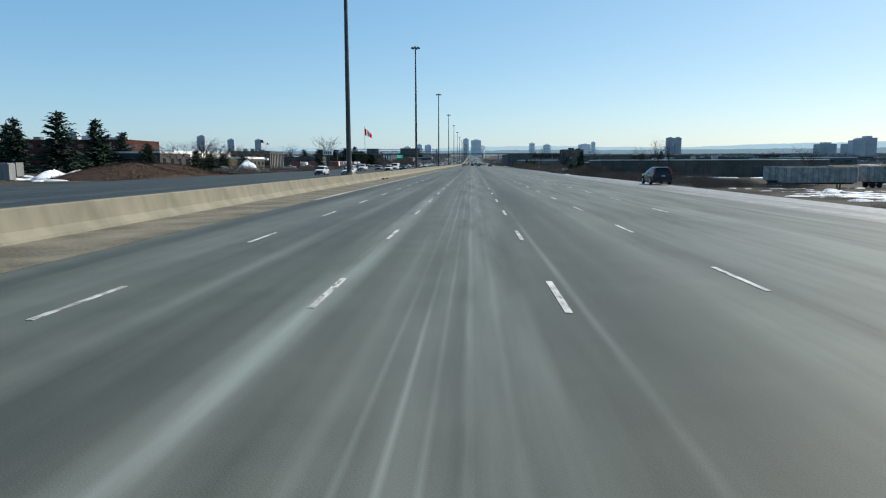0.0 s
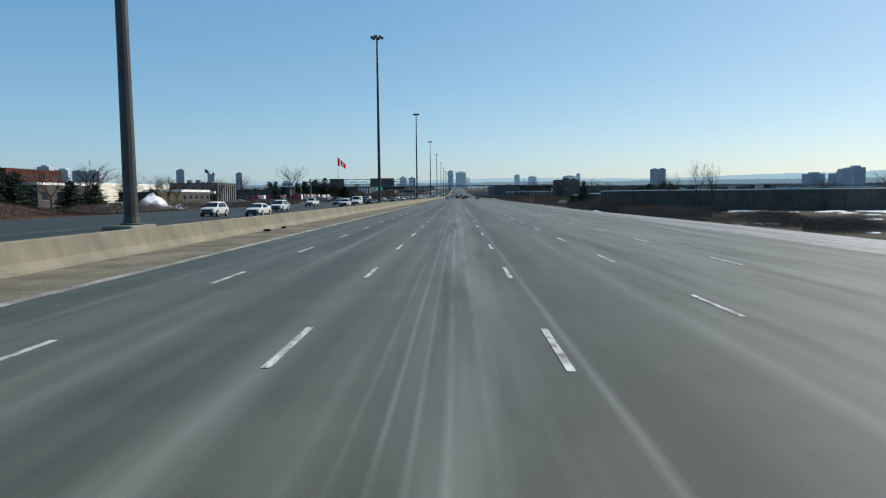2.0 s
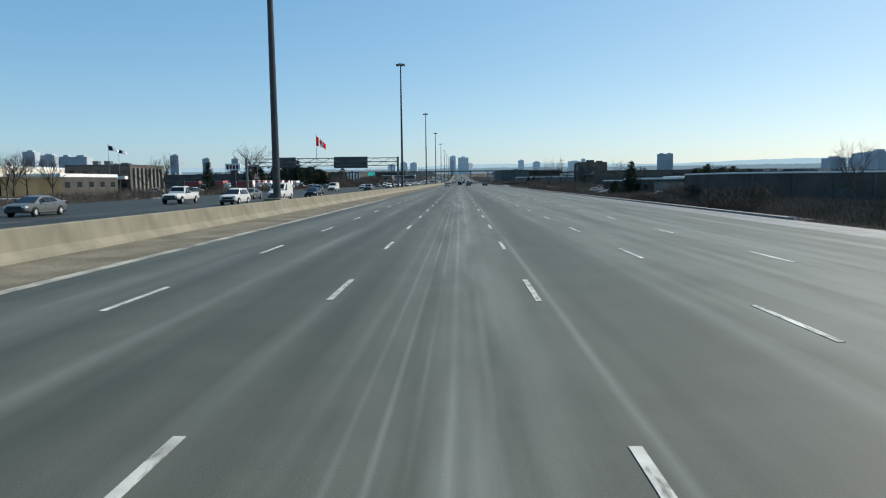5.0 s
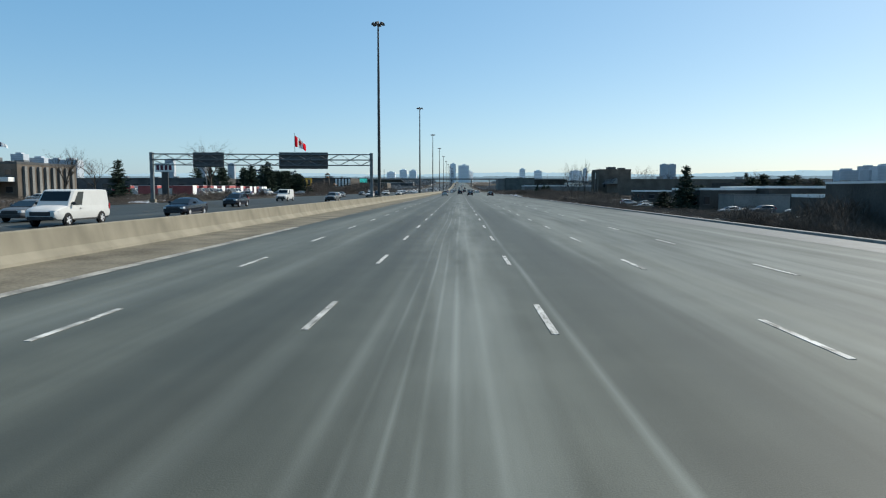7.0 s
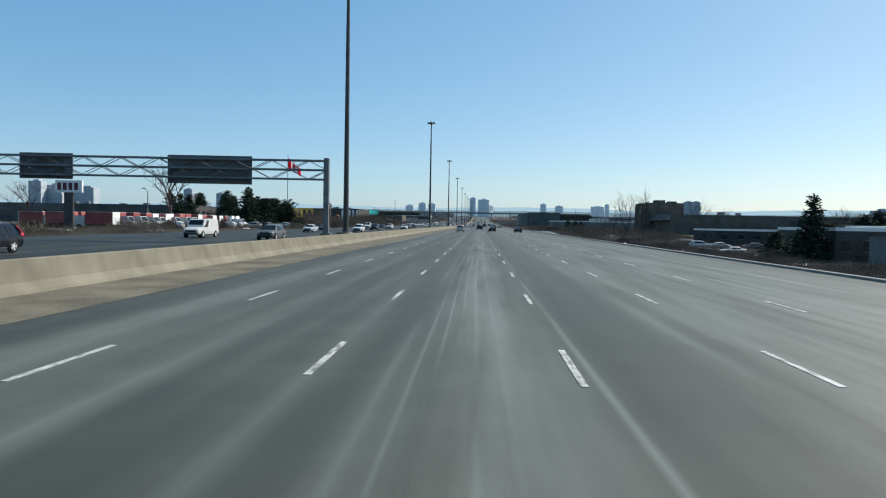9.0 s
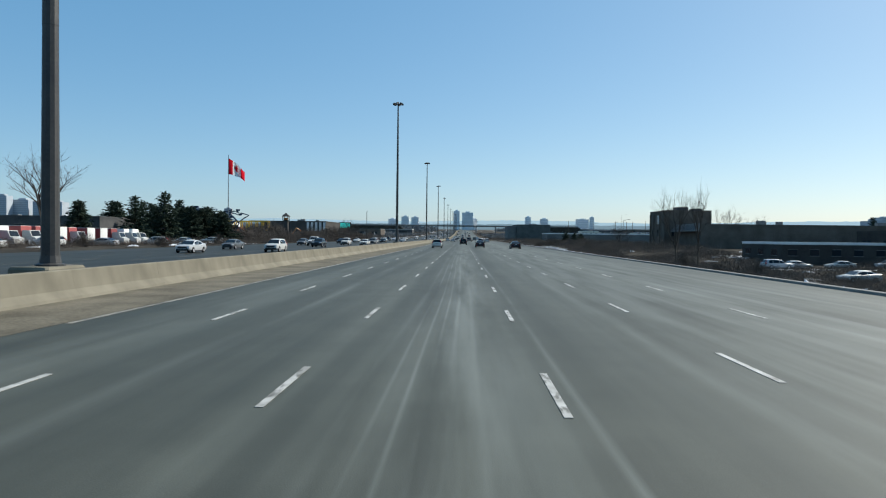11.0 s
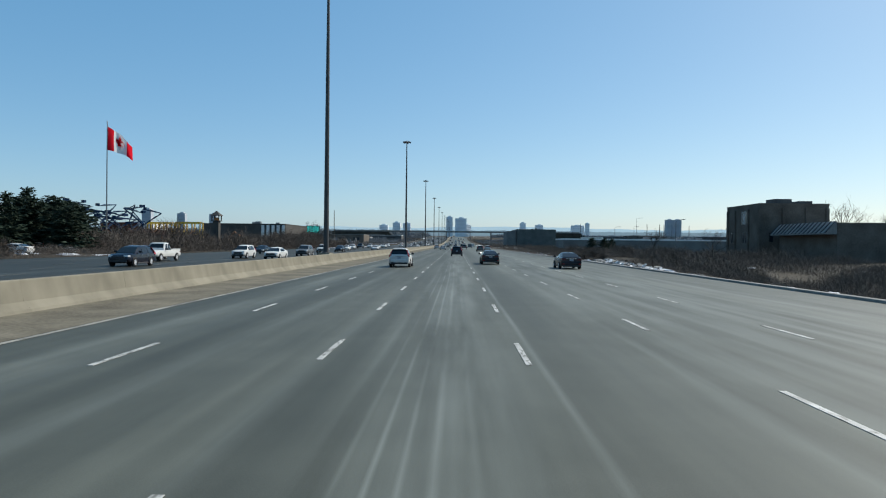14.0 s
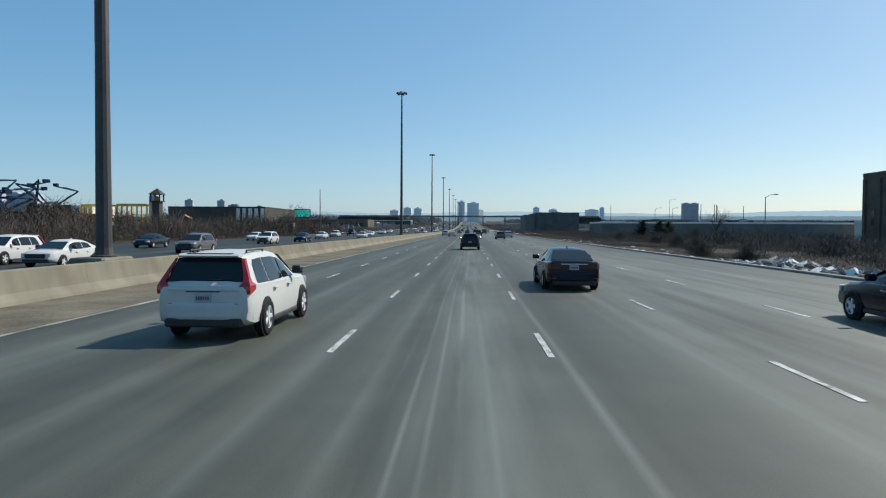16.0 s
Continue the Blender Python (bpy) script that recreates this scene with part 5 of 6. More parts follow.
for x, y, h in ((76, 590, 11), (84, 600, 11), (92, 620, 12), (70, 700, 14), (110, 640, 12), (118, 690, 14), (-46.9, 577.5, 14.5)):
    p = base("utility_pole", (x, y, land(x, y)), "plain dark wooden pole on the far yard", "utility pole", "utility poles")
    part("pole", Mesh().tube((0, 0, 0), (0, 0, h), .17, .11, 8), M["bark"], p)


# ---- vegetation ----
def sprays(rng, pts, dirs, length, width):
    """Many small tapered wedges (four triangles each) as one mesh's arrays."""
    n = len(pts)
    d = dirs / np.linalg.norm(dirs, axis=1, keepdims=True)
    side = np.cross(d, rng.normal(size=(n, 3)))
    side /= np.linalg.norm(side, axis=1, keepdims=True)
    up = np.cross(d, side)
    L, Wd = np.asarray(length).reshape(-1, 1) * np.ones((n, 1)), np.asarray(width).reshape(-1, 1) * np.ones((n, 1))
    v = np.stack([pts + side * Wd, pts - side * Wd * .5 + up * Wd * .87, pts - side * Wd * .5 - up * Wd * .87, pts + d * L], 1).reshape(-1, 3)
    k = np.arange(n)[:, None] * 4
    f = np.concatenate([k + np.array(q) for q in ((0, 1, 3), (1, 2, 3), (2, 0, 3))], 0)
    return v, f


def raw(name, v, f, mat):
    me = bpy.data.meshes.new(name)
    me.from_pydata(v.tolist(), [], f.tolist())
    me.materials.append(mat)
    me.update()
    return me


def conifer_meshes(seed, h):
    """A spruce: whorls of uneven drooping branches, each feathered with short needle sprays."""
    rng = np.random.default_rng(seed)
    pts, dirs, size = [], [], []
    lop = rng.uniform(0, 6.28)
    for w in range(27):
        t = .05 + .93 * (w + rng.uniform(-.25, .25)) / 27
        t = min(.985, max(.03, t))
        for q in range(int(7 + 3 * (1 - t))):
            a = rng.uniform(0, 2 * np.pi)
            reach = h * (.045 + .235 * (1 - t) ** .9) * rng.uniform(.5, 1.12) * (1 + .16 * math.cos(a - lop))
            droop = -.32 + .75 * t + rng.uniform(-.14, .14)
            for k in range(9):
                u = (k + rng.uniform(.1, .9)) / 9
                c = np.array([math.cos(a), math.sin(a), 0.0])
                z = t * h + reach * u * droop + reach * .22 * u * u
                pts.append(c * reach * u + np.array([0, 0, z]) + rng.normal(size=3) * .07)
                dirs.append(c + rng.normal(size=3) * np.array([.75, .75, .35]) - np.array([0, 0, .22]))
                size.append((.30 + .5 * (1 - t)) * rng.uniform(.6, 1.25))
    for k in range(20):
        pts.append(np.array([0, 0, h * (.9 + .1 * k / 20)])); dirs.append(rng.normal(size=3) * .5 + np.array([0, 0, 1.0])); size.append(.32)
    pts, dirs, size = np.array(pts), np.array(dirs), np.array(size)
    v, f = sprays(rng, pts, dirs, size, size * .26)
    return raw("crown", v, f, M["needle"]), fix(Mesh().tube((0, 0, -.3), (0, 0, h * .98), h * .018, .03, 7).data("trunk", M["bark"]))


CONES = [conifer_meshes(k, 10.0) for k in range(4)]


def conifer(x, y, top, k=0, wide=1.0):
    z = land(x, y)
    s = (top - z) / 9.7
    wide *= 1.2
    t = base("spruce_tree", (x, y, z), "tall dark green spruce tree", "tree", "spruce trees")
    for nm, me in (("crown", CONES[k % 4][0]), ("trunk", CONES[k % 4][1])):
        piece(nm, me, t, Matrix.Diagonal((s * wide, s * wide, s, 1)) @ pose(0, 0, 0, 0, 0, x * 37))


for k, (x, y, top, w) in enumerate(((-101.7, 162.8, 14.6, 1.35), (-101.3, 179, 13.8, 1.2), (-113, 163, 13.2, 1.2), (-97.4, 185, 10.6, 1.3), (-120, 170, 12, 1.1), (49.6, 311, 7.1, 1.0), (-72.7, 415.3, 12.1, 1.2), (-86.8, 455.7, 12.2, 1.1),
                                   (-77, 409, 10.6, 1.2), (-70, 425, 9.2, 1.2), (-79, 452, 9, 1.3), (-82, 428, 9.8, 1.2), (-66.6, 292, 7.6, 1.1), (-76, 437, 8.5, 1.4), (-90, 440, 11, 1.2), (130, 470, 9.5, 1), (49, 534, 4.0, 2.3), (-84, 398, 9, 1.3), (-96, 418, 10, 1.2), (-85, 458, 9.6, 1.7), (-81, 461, 9.9, 1.8), (-78, 457, 9.2, 1.8), (-88, 463, 9.4, 1.8), (-92, 452, 10.2, 1.7), (-83, 447, 9.4, 1.7), (-99, 440, 11, 1.6), (-104, 452, 11.4, 1.5), (-112, 446, 11, 1.6), (-64, 431, 7.4, 1.8), (-67, 437, 8.5, 1.9), (-70, 432, 8.8, 1.9), (-72, 441, 9.6, 1.8), (-75, 447, 9.2, 2.0), (-71, 448, 8.4, 2.0), (-77, 441, 9.4, 1.8), (-74, 434, 9.0, 1.9), (-80, 446, 9.8, 1.8), (-66, 168, 4.6, 2.2), (-68, 164, 5.2, 1.9), (-64, 187, 3.9, 2.4), (-71, 190, 5.0, 2.0), (-86, 176, 7.4, 1.6), (-83, 170, 6.6, 1.6), (46, 531, 4.2, 2.2), (43, 535, 4.4, 2.0), (86, 363, 5.6, 2.1), (91, 366, 6.5, 2.0), (96, 364, 6.0, 2.2), (101, 367, 6.3, 2.0), (106, 365, 5.4, 2.2), (54, 314, 3.0, 2.4), (46, 315, 1.6, 2.6), (52, 318, 2.4, 2.4))):
    conifer(x, y, top, k, w)


def limb(me, rnd, a, d, length, r, depth):
    b = a + d * length
    me.tube(a, b, r, r * .62, 5 if depth > 1 else 3, caps=False)
    if depth == 0:
        return
    for k in range(rnd.choice((2, 3, 3)) + (depth > 3)):
        nd = (d + Vector((rnd.gauss(0, .45), rnd.gauss(0, .45), rnd.uniform(0, .35)))).normalized()
        limb(me, rnd, a.lerp(b, rnd.uniform(.55, 1)), nd, length * rnd.uniform(.55, .85), r * .52, depth - 1)


def bare_meshes(seed, spread):
    rnd = random.Random(seed)
    trunk, crown = Mesh(), Mesh()
    trunk.tube((0, 0, -.3), (0, 0, 3.0), .16, .11, 7)
    for k in range(5):
        limb(crown, rnd, Vector((0, 0, rnd.uniform(1.8, 3.0))), Vector((rnd.gauss(0, spread), rnd.gauss(0, spread), 1)).normalized(), rnd.uniform(2.3, 3.2), .075, 4)
    return crown.data("crown", M["twig"]), trunk.data("trunk", M["bark"])


BARE = [bare_meshes(k, (.55, .3, .7, .45)[k]) for k in range(4)]


def bare_tree(x, y, top, k, wide=1.0):
    z = land(x, y)
    s = (top - z) / 8.6
    t = base("bare_tree", (x, y, z), "leafless deciduous tree with fine bare branches", "tree", "bare trees")
    for nm, me in (("crown", BARE[k % 4][0]), ("trunk", BARE[k % 4][1])):
        piece(nm, me, t, Matrix.Diagonal((s * wide, s * wide, s, 1)) @ pose(0, 0, 0, 0, 0, y * 53))


for k, (x, y, top, w) in enumerate(((32.2, 356.3, 10.1, .6), (36.5, 359, 9.4, .55), (52, 193.4, 9.6, .55), (57, 197, 8.6, .55), (49, 200, 7.0, .7), (-83, 384, 16.2, 1.7), (-70, 172, 9.2, 1.7), (-72, 179, 8.4, 1.6), (-74, 168, 8.0, 1.5), (-78, 205, 7.5, 1.2), (-74, 196, 6.5, 1.2), (-83.6, 302.8, 10.6, 1.1), (-88, 250, 9, 1.2), (-84, 240, 8, 1.2), (-75, 225, 7, 1.2), (-98, 262, 9.5, 1.2), (-120, 380, 12, 1.2),
                                   (84, 470, 11.5, 1.2), (96, 475, 10, 1.3), (117, 430, 9.2, 1.4), (122, 436, 8.6, 1.4), (-60, 600, 10, 1.4), (-66, 640, 9, 1.4), (-72, 690, 10, 1.4), (110, 250, 6.5, 1.5), (92, 190, 6, 1.6), (86, 330, 6, 1.5), (70, 560, 8, 1.4), (41, 430, 5, 1.5), (-58, 210, 6, 1.3), (-61, 245, 6, 1.3))):
    bare_tree(x, y, top, k, w)


def thicket(name, label, seed, n, where, tall, mat, width=.012, gap=-.25):
    rng = np.random.default_rng(seed)
    c = where(rng, n)
    clump = np.array([noise.noise((a * .09, b * .09, seed)) for a, b in c[:, :2]])
    hgt = tall * np.clip(.65 + clump * 1.1, .12, 1.5) * rng.uniform(.55, 1.1, n)
    keep = clump > gap
    c, hgt = c[keep], hgt[keep]
    z = np.array([land(a, b) for a, b in c])
    pts = np.column_stack([c, z + hgt * rng.uniform(0, .72, len(c))])
    dirs = np.column_stack([rng.normal(0, .75, (len(c), 2)), np.ones(len(c))])
    v, f = sprays(rng, pts, dirs, hgt * .38 + .12, width * (1 + .8 * hgt))
    return tagged(new(name, raw(name, v, f, M[mat])), label, "bushes", kind="stuff")


def band(x0, x1, y0, y1):
    return lambda rng, n: np.column_stack([rng.uniform(x0, x1, n), rng.uniform(y0, y1, n)])


thicket("bare_bushes", "dense bare brown bushes on the bank below the motorway", 1, 110000, band(36, 56, 112, 215), 1.9, "brush", .006, -.08)
thicket("bare_bushes", "low bare bushes beside the trailer yard", 11, 9000, band(30, 52, 40, 112), .8, "brush", .011, 0.0)
thicket("bare_bushes", "bare brown bushes on the slope beside the kerb", 2, 95000, band(20, 34, 225, 620), .75, "brush", .006, -.2)
thicket("bare_bushes", "scrubby bare bushes below the kerb", 9, 100000, band(23, 45, 232, 410), 1.3, "brush", .007, -.12)
thicket("bare_bushes", "bare brown bushes between yard and motorway", 3, 75000, band(30, 60, 395, 640), 2.2, "brush", .009)
thicket("bare_bushes", "low reddish-brown brush beside the opposite carriageway", 4, 60000, band(-62, -48.5, 140, 330), 1.7, "brush", .009)
thicket("bare_bushes", "dark brown brush along the rental yards", 5, 110000, band(-66, -49, 330, 700), 1.6, "brush", .007)
thicket("bare_bushes", "tall dark bare bushes in front of the rental yard", 12, 90000, band(-68, -52, 432, 640), 5.6, "brush", .007)
thicket("bare_bushes", "bare brown bushes beside the long store", 13, 30000, band(33, 40.8, 200, 248), 3.6, "brush", .008)
thicket("bare_bushes", "bare bushes in front of the long store", 14, 24000, band(41, 64, 206, 216.5), 2.8, "brush", .008)
thicket("bare_bushes", "brown bushes beside the parking yard", 15, 34000, band(38, 58, 252, 293), 2.0, "brush", .008, -.15)
thicket("bare_bushes", "bare scrub in front of the factory yard", 10, 80000, band(30, 63, 325, 450), 1.7, "brush", .008, -.15)
thicket("dry_grass", "tufts of dry brown grass on the road verge", 6, 50000, band(17.3, 27, 150, 520), .28, "brush", .008)
thicket("bare_bushes", "far bare bushes on the rising motorway verges", 7, 34000, band(20, 75, 620, 1300), 2.6, "brush", .018)
thicket("bare_bushes", "far bare bushes beside the oncoming traffic", 8, 34000, band(-110, -50, 680, 1300), 3.0, "brush", .018)


def woods(name, seed, n, y0, y1, tall, spread):
    rng = np.random.default_rng(seed)
    y = rng.uniform(y0, y1, n)
    x = rng.uniform(-1, 1, n) * (120 + y * spread)
    keep = (np.abs(x) > 75 + (y - 600) * .02) & (np.array([noise.noise((a * .006, b * .006, seed)) for a, b in zip(x, y)]) > -.08)
    x, y = x[keep], y[keep]
    z = np.array([land(a, b) for a, b in zip(x, y)])
    m = len(x)
    hgt = tall * rng.uniform(.5, 1.15, m)
    pts = np.column_stack([x + rng.normal(0, 3, m), y + rng.normal(0, 3, m), z + hgt * rng.uniform(0, .5, m)])
    dirs = np.column_stack([rng.normal(0, .5, (m, 2)), np.ones(m)])
    v, f = sprays(rng, pts, dirs, hgt * .6, hgt * rng.uniform(.07, .18, m))
    return tagged(new(name, raw(name, v, f, M["hazed_wood"])), "far leafless woods and tree belts below the skyline, paled by painted haze", "woods", kind="stuff")


woods("far_woods", 21, 60000, 650, 1500, 5.5, .55)
woods("far_woods", 22, 80000, 1500, 2900, 9, .7)


def belt(seed, n, x0, x1, y0, y1, tall):
    rng = np.random.default_rng(seed)
    x, y = rng.uniform(x0, x1, n), rng.uniform(y0, y1, n)
    hgt = tall * rng.uniform(.45, 1.05, n) * np.array([.75 + .5 * noise.noise((a * .02, b * .01, seed)) for a, b in zip(x, y)])
    pts = np.column_stack([x, y, np.array([land(a, b) for a, b in zip(x, y)]) + hgt * rng.uniform(0, .45, n)])
    v, f = sprays(rng, pts, np.column_stack([rng.normal(0, .45, (n, 2)), np.ones(n)]), hgt * .24, hgt * rng.uniform(.02, .05, n))
    tagged(new("tree_belt", raw("tree_belt", v, f, M["hazed_wood"])), "belt of tall leafless trees beside the far motorway, haze painted into its grey", "trees", kind="stuff")


belt(23, 34000, -460, -52, 1300, 1650, 24)
belt(24, 16000, -330, -60, 900, 1050, 10)
belt(25, 11000, 60, 330, 1000, 1150, 9)
belt(26, 20000, 70, 700, 1500, 1750, 13)
belt(27, 9000, 24, 72, 880, 1230, 6)
belt(28, 9000, -115, -52, 720, 1230, 6)

# hills on the horizon, their haze painted as blue emission
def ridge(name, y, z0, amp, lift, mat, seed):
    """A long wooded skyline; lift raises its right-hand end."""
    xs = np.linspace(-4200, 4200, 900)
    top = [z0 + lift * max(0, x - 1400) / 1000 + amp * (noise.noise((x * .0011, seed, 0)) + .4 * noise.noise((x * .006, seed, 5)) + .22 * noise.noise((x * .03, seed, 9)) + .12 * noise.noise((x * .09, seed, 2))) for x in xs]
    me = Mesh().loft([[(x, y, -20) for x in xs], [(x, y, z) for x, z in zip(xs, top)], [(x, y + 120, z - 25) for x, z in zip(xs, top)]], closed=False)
    tagged(new(name, me.data(name, M[mat])), "wooded hills on the far horizon, haze painted in as a blue glow", "hills", kind="structure")


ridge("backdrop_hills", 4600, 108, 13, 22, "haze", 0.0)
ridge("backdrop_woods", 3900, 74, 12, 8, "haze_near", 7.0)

# ---- snow left on verges, ramp strip ----
slush_strip = sheet("pavement_slush", [14.2, 15.2, 16.49], [-60, -20, 40, 80, 110, 140, 180, 225], lambda x, y: .006, M["slush"], "strip of grey slush and salt along the outer shoulder", "slush")
ramp = Mesh()
ramp.loft([[(16.5, y, -.008), (lerp(16.5, w, .5), y, -.03), (w, y, -.06)] for y, w in ((-60, 19.2), (0, 19.2), (60, 19.2), (90, 18.9), (120, 17.9), (150, 16.9))], closed=False)
tagged(new("pavement_ramp", fix(ramp.data("pavement_ramp", M["slush"]))), "snow-dusted asphalt of a joining exit ramp", "ramp", kind="structure")
rng = np.random.default_rng(77)
mounds = Mesh()
def mound(cx, cy, rx, ry, h):
    n = 14
    z = lambda a, b: land(a, b)
    rings = []
    wob = [rng.uniform(.65, 1.25) for _ in range(n)]
    for k, zz in ((1.0, -.04), (.8, h * .6), (.4, h)):
        rings.append([(cx + rx * k * wob[j] * math.cos(2 * math.pi * j / n), cy + ry * k * wob[j] * math.sin(2 * math.pi * j / n), max(z(cx, cy), z(cx + rx * k * wob[j] * math.cos(2 * math.pi * j / n), cy + ry * k * wob[j] * math.sin(2 * math.pi * j / n))) + zz) for j in range(n)])
    mounds.loft(rings, True)
for k in range(260):
    mound(rng.uniform(17.1, 18.6) if k % 3 else rng.uniform(19, 24), rng.uniform(150, 520), rng.uniform(.1, .3), rng.uniform(.2, .8), rng.uniform(.04, .1))
for k in range(160):
    mound(19.9 + rng.uniform(-.4, 1.2), -20 + k * 1.05, rng.uniform(.15, .5), rng.uniform(.5, 1.5), .12)
for k in range(46):
    mound(lerp(48, 78, k / 46) + rng.uniform(-.6, .6), lerp(240, 201, k / 46) + rng.uniform(-.8, .8), rng.uniform(.5, 1.2), rng.uniform(.4, .9), .25)
for k in range(34):
    mound(rng.uniform(19.5, 29), rng.uniform(345, 392), rng.uniform(.3, 1.0), rng.uniform(.2, .5), .3)
for k in range(150):
    mound(rng.uniform(20, 44), rng.uniform(235, 390), rng.uniform(.4, 1.8), rng.uniform(.3, 1.0), .12)
for k in range(14):
    mound(rng.uniform(46, 62), rng.uniform(100, 124), rng.uniform(.5, 1.9), rng.uniform(.3, .8), .1)
for k in range(90):
    mound(rng.uniform(34, 90), rng.uniform(80, 420), rng.uniform(.6, 3), rng.uniform(.4, 1.4), .2)
for k in range(170):
    mound(-rng.uniform(52, 150), rng.uniform(560, 1000), rng.uniform(1, 5), rng.uniform(1, 4), .4)
for k in range(90):
    mound(-rng.uniform(52, 82), rng.uniform(90, 560), rng.uniform(.6, 3), rng.uniform(.4, 1.4), .25)
tagged(new("snow_patches", fix(mounds.data("snow_patches", M["snow"], True))), "left-over ridges and patches of old snow", "snow", kind="stuff")

for cx, cy, rx, ry, h in ((-66, 104, 2.6, 4.0, 1.5), (-66, 111, 2.4, 4.2, 1.3), (-66, 118, 2.4, 3.6, 1.5), (-60, 178, 3.4, 4.6, 3.1), (-57.5, 174, 2.4, 2.8, 1.7), (-61.5, 183.5, 2.6, 3.4, 2.0), (-58, 186, 2.0, 2.4, 1.0)):
    heap, n = Mesh(), 22
    lump = lambda u, k: 1 + .28 * noise.noise((math.cos(u) * 1.7 + cx, math.sin(u) * 1.7 + cy, k * 2.3))
    heap.loft([[(cx + rx * k * lump(2 * math.pi * j / n, k) * math.cos(2 * math.pi * j / n), cy + ry * k * lump(2 * math.pi * j / n, k) * math.sin(2 * math.pi * j / n), land(cx, cy) - .1 + h * (1 - k ** 1.6) * lump(2 * math.pi * j / n, k + 4)) for j in range(n)] for k in (1.0, .9, .75, .58, .4, .2, .05)], True)
    tagged(new("snow_heap", fix(heap.data("snow_heap", M["snow"], True))), "big ploughed heap of old snow beside the opposite carriageway", "snow", "snow heaps")

def berm_height(x, y):
    u, v = min(1, max(0, (-46.4 - x) / 17)), min(1, max(0, (y - 90) / 16)) * min(1, max(0, (146 - y) / 30))
    return land(x, y) - .08 + 2.3 * math.sin(math.pi * u) ** .9 * v * v * (3 - 2 * v) + .35 * noise.noise((x * .22, y * .22, 1)) * v
sheet("ground_berm", [-46.4 - .85 * i for i in range(21)], [58 + 2 * j for j in range(45)], berm_height, M["berm"], "reddish-brown grassy berm beside the opposite carriageway", "berm")

def bush_mesh(seed):
    rng = np.random.default_rng(seed)
    n = 2400
    a, e = rng.uniform(0, 2 * np.pi, n), rng.uniform(.15, 1, n) * np.pi / 2
    d = np.column_stack([np.cos(a) * np.cos(e), np.sin(a) * np.cos(e), np.sin(e)])
    k = rng.uniform(.1, .75, n) * (1 + .3 * np.sin(a * 3 + seed))
    pts = d * k[:, None] * np.array([1, 1, .85])
    v, f = sprays(rng, pts, d + rng.normal(size=(n, 3)) * .5, .26, .006)
    return raw("bush", v, f, M["brush"])

def berm_brush():
    rng = np.random.default_rng(41)
    n = 26000
    c = np.column_stack([rng.uniform(-62, -47, n), rng.uniform(90, 144, n)])
    z = np.array([berm_height(a, b) for a, b in c])
    hgt = rng.uniform(.15, .55, n)
    dirs = np.column_stack([rng.normal(0, .6, (n, 2)), np.ones(n)])
    v, f = sprays(rng, np.column_stack([c, z - .03]), dirs, hgt, .012)
    tagged(new("dry_weeds", raw("dry_weeds", v, f, M["berm"])), "dry reddish weeds covering the berm", "weeds", kind="stuff")
berm_brush()

BUSHES = [bush_mesh(k) for k in range(3)]
random.seed(21)
for k, (x, y, r, h) in enumerate([(19.8, 426, 1.6, 1.5), (21.6, 421, 1.7, 1.6), (24, 440, 2, 1.9), (27, 456, 2.2, 2.2), (30, 300, 2, 2.2), (28, 340, 2.2, 2.4), (33, 330, 2.4, 2.6), (26, 380, 1.7, 1.7), (23, 352, 1.5, 1.3), (24, 318, 1.5, 1.5), (29, 412, 2.2, 2.2), (34, 432, 2.4, 2.4), (38, 470, 2.6, 2.6), (31, 480, 2.2, 2.0), (26, 270, 1.8, 2.2), (23, 290, 1.4, 1.4), (44, 500, 2.8, 3.0), (34, 520, 2.5, 2.4)]
                                 + [(random.uniform(-62, -50), 335 + 17 * j, random.uniform(1.6, 2.6), random.uniform(1.6, 3.0)) for j in range(20)]):
    t = base("bare_bush", (x, y, land(x, y) - .1), "rounded bare brown bush on the verge", "bush", "verge bushes")
    piece("bush", BUSHES[k % 3], t, Matrix.Diagonal((r, r, h, 1)) @ pose(0, 0, 0, 0, 0, k * 71))

random.seed(31)
def chunk(seed):
    rnd = random.Random(seed)
    me = Mesh().box(-.5, .5, -.5, .5, -.3, .3, .12)
    me.v = [(a * rnd.uniform(.7, 1.25), b * rnd.uniform(.7, 1.25), c * rnd.uniform(.7, 1.3)) for a, b, c in me.v]
    return me
CHUNKS = [fix(chunk(k).data("slab", M["rubble"])) for k in range(4)] + [fix(chunk(9).data("slab", M["snow"]))]
for (x0, x1, y0, y1, n, text) in ((17.4, 21.6, 390, 415, 250, "pile of broken concrete slabs and snow on the verge"), (17.3, 22, 268, 290, 40, "scattered broken slabs and snow lumps on the verge"), (17.6, 24, 318, 345, 30, "scattered broken slabs and snow lumps on the verge")):
    pile = base("rubble_pile", ((x0 + x1) / 2, (y0 + y1) / 2, land((x0 + x1) / 2, (y0 + y1) / 2)), text, "rubble")
    for k in range(n):
        x, y = random.uniform(x0, x1), random.uniform(y0, y1)
        q = random.uniform(.16, .62)
        c = Vector(pile.matrix_basis.translation)
        piece("slab", CHUNKS[random.choice((0, 1, 2, 3, 4, 4))], pile, pose(x - c.x, y - c.y, land(x, y) - c.z + q * .1 + (random.uniform(0, .32) if n > 200 and x > 18.4 else 0), random.uniform(-38, 38), random.uniform(-38, 38), random.uniform(0, 360)) @ Matrix.Diagonal((q, q * random.uniform(.6, 1.6), q * random.uniform(.2, .6), 1)))

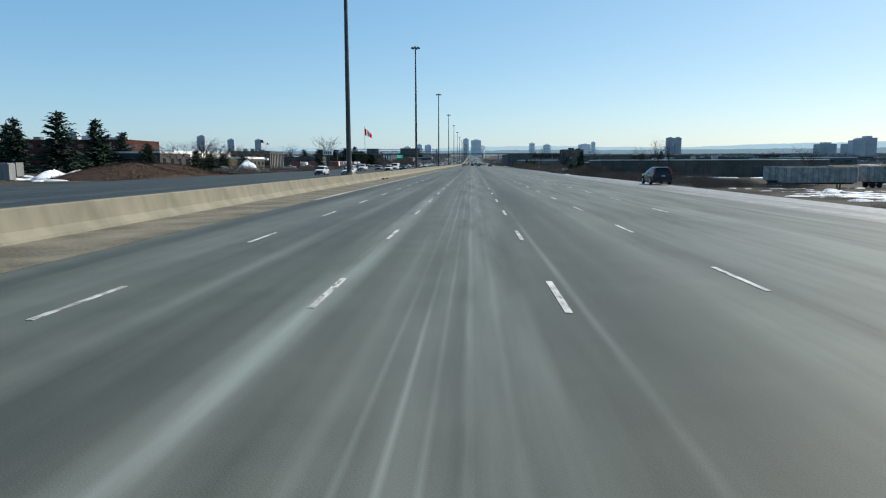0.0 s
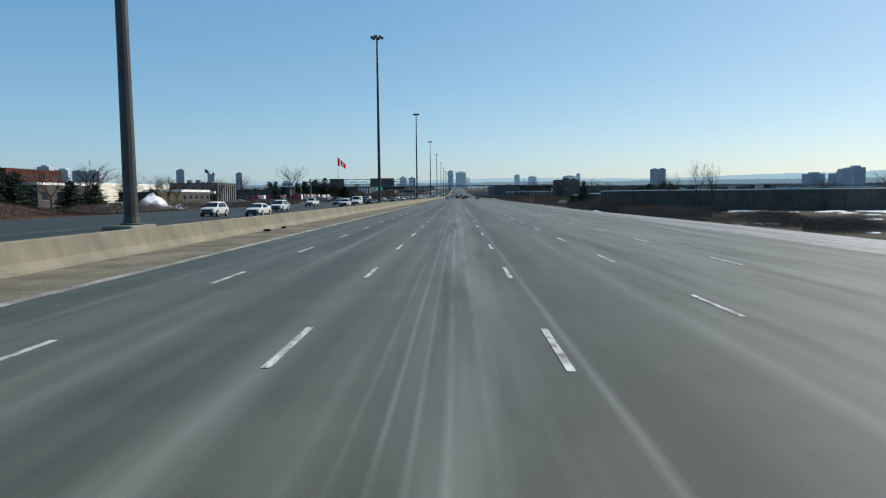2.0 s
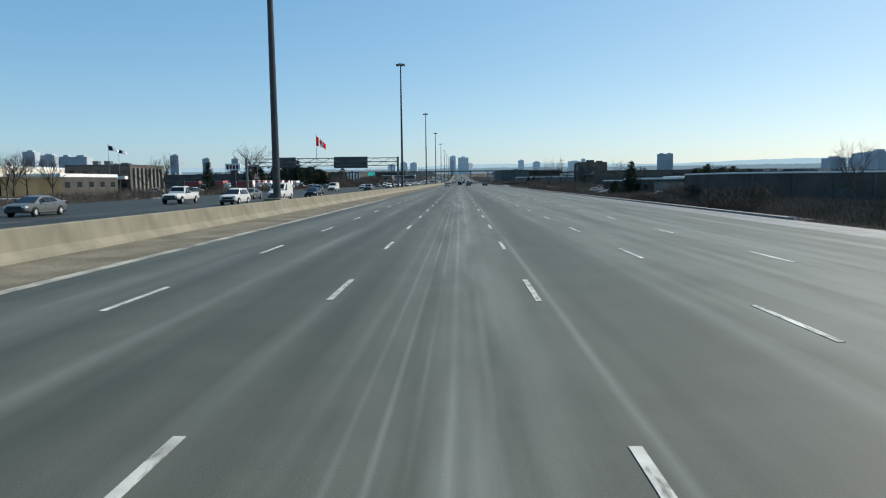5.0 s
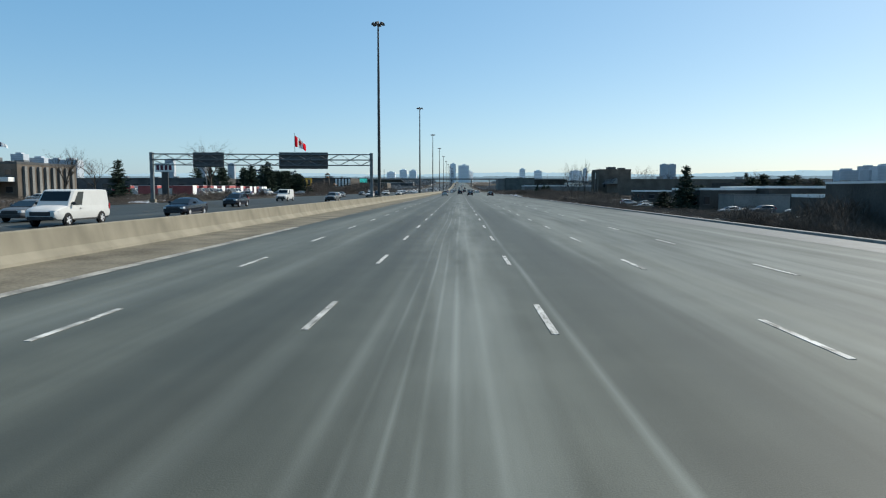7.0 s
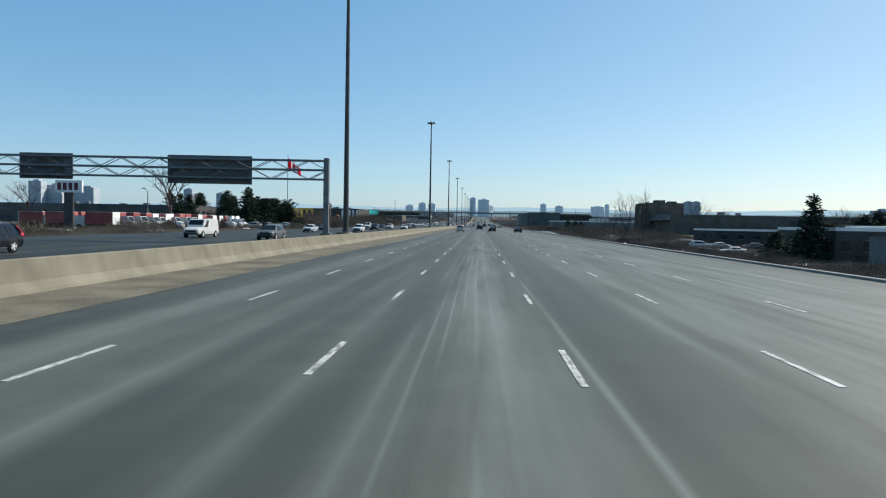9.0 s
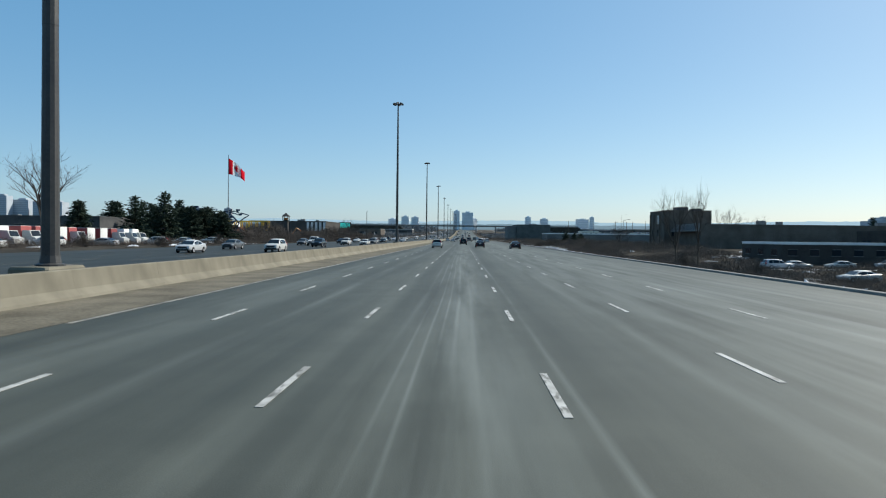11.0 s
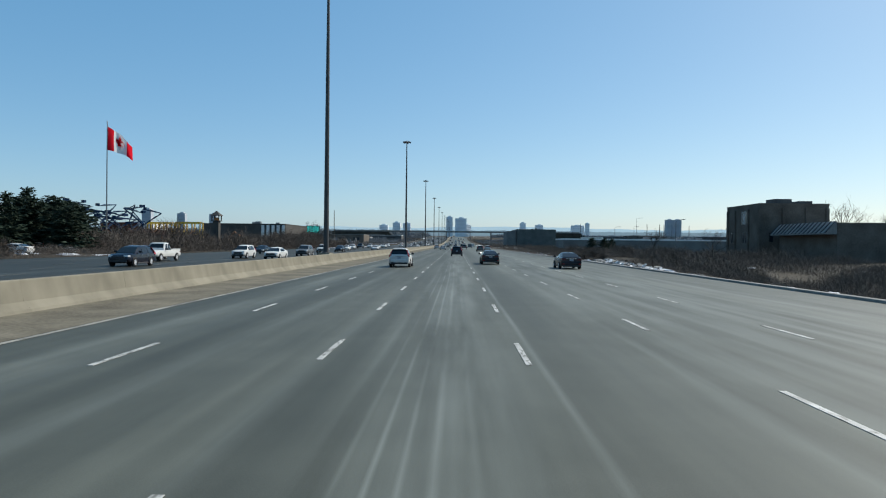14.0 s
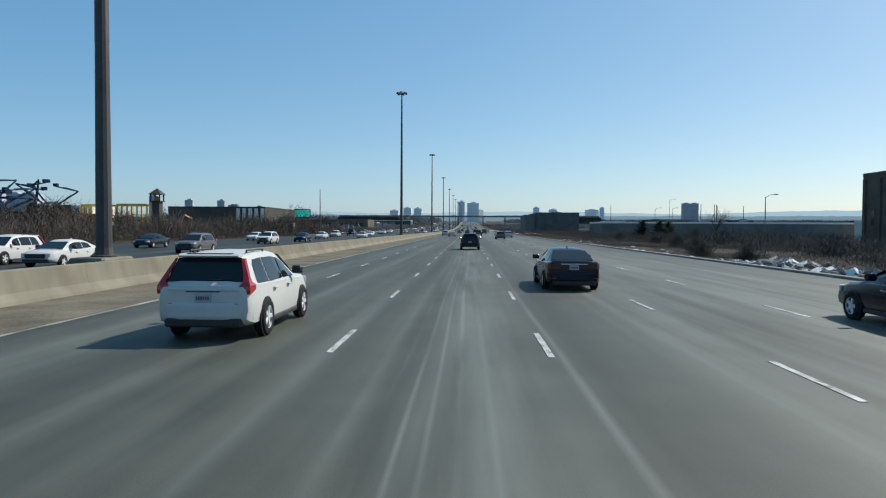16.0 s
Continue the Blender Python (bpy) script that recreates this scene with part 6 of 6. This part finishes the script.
# scraps on the median shoulder
for x, y, r in ((-11.7, 88.4, 25), (-11.6, 92.0, 70)):
    scrap = Mesh()
    scrap.loft([[(.24 * u * math.cos(a) + .05 * math.sin(7 * u), .11 * math.sin(a) + .06 * math.sin(5 * u), .09 + .08 * math.sin(3 * u + a)) for a in (2 * math.pi * j / 7 for j in range(7))] for u in (.2, .6, .95, 1.1)], True)
    t = base("tyre_scrap", (x, y, .005), "torn black tyre scrap on the sandy shoulder", "debris", "tyre scraps", turn=r)
    part("rubber", scrap, M["rubber"], t)

# ---- median barrier, lane markings ----
barrier = base("median_barrier", (0, 0, 0), "long weathered concrete median barrier with joints between segments", "barrier", kind="structure")
def barrier_ring(y):
    return [(-12.2, y, 0), (-12.24, y, .09), (-12.46, y, .3), (-12.58, y, .9), (-12.61, y, .93), (-12.81, y, .93), (-12.84, y, .9), (-12.96, y, .3), (-13.18, y, .09), (-13.22, y, 0)]
seg = fix(Mesh().loft([barrier_ring(.002), barrier_ring(5.998)], True).data("barrier_segment", M["barrier"]))
for k in range(120):
    y = -30 + 6 * k
    piece("barrier_segment", seg, barrier, pose(random.uniform(-.001, .001), y, rise(y) + .002))
rest = Mesh()
for k in range(60):
    y = 690 + 20 * k
    rest.loft([[(a, b, c + rise(b)) for a, b, c in barrier_ring(q)] for q in (y, y + 20)], True)
tagged(part("barrier_rest", rest, M["barrier"], barrier), kind="stuff")

for x0, x1, y0, y1 in ((-9.34, -8.98, 40, 200), (-9.15, -8.98, 262, 900)):
    sheet("trim_edge_line", [x0, x1], [y for y in ROAD_Y if y0 <= y <= y1], lambda x, y: rise(y) + .008, M["yellow_paint"], "worn pale edge line along the median shoulder", "road marking")
dash = fix(Mesh().box(-.055, .055, 0, 2.55, 0, .008).data("lane_marking", M["paint"]))
far_marks = Mesh()
for x, y0, step in ((-2.373, 46.861, 9.0), (1.38, 46.64, 9.0), (-6.058, 45.99, 9.0), (4.894, 49.77, 9.35), (8.35, 95.4, 9.35)):
    for k in range(-7, 110):
        y = y0 + step * k
        if x < -6 and 376 < y < 384:
            continue
        if y < 470:
            piece("lane_marking", dash, road, pose(x, y, .002))
        else:
            far_marks.box(x - .06, x + .06, y, y + 2.55, rise(y) + .003, rise(y) + .012)
tagged(part("lane_markings_far", far_marks, M["paint"], road), kind="stuff")
opp = Mesh()
for x in (-18.2, -22.2, -26, -29.8, -33.6, -37.4):
    for k in range(90):
        opp.box(x - .06, x + .06, k * 9, k * 9 + 2.8, rise(k * 9) + .003, rise(k * 9) + .01)
tagged(part("lane_markings_opposite", opp, M["faint_paint"], road_opposite), kind="stuff")
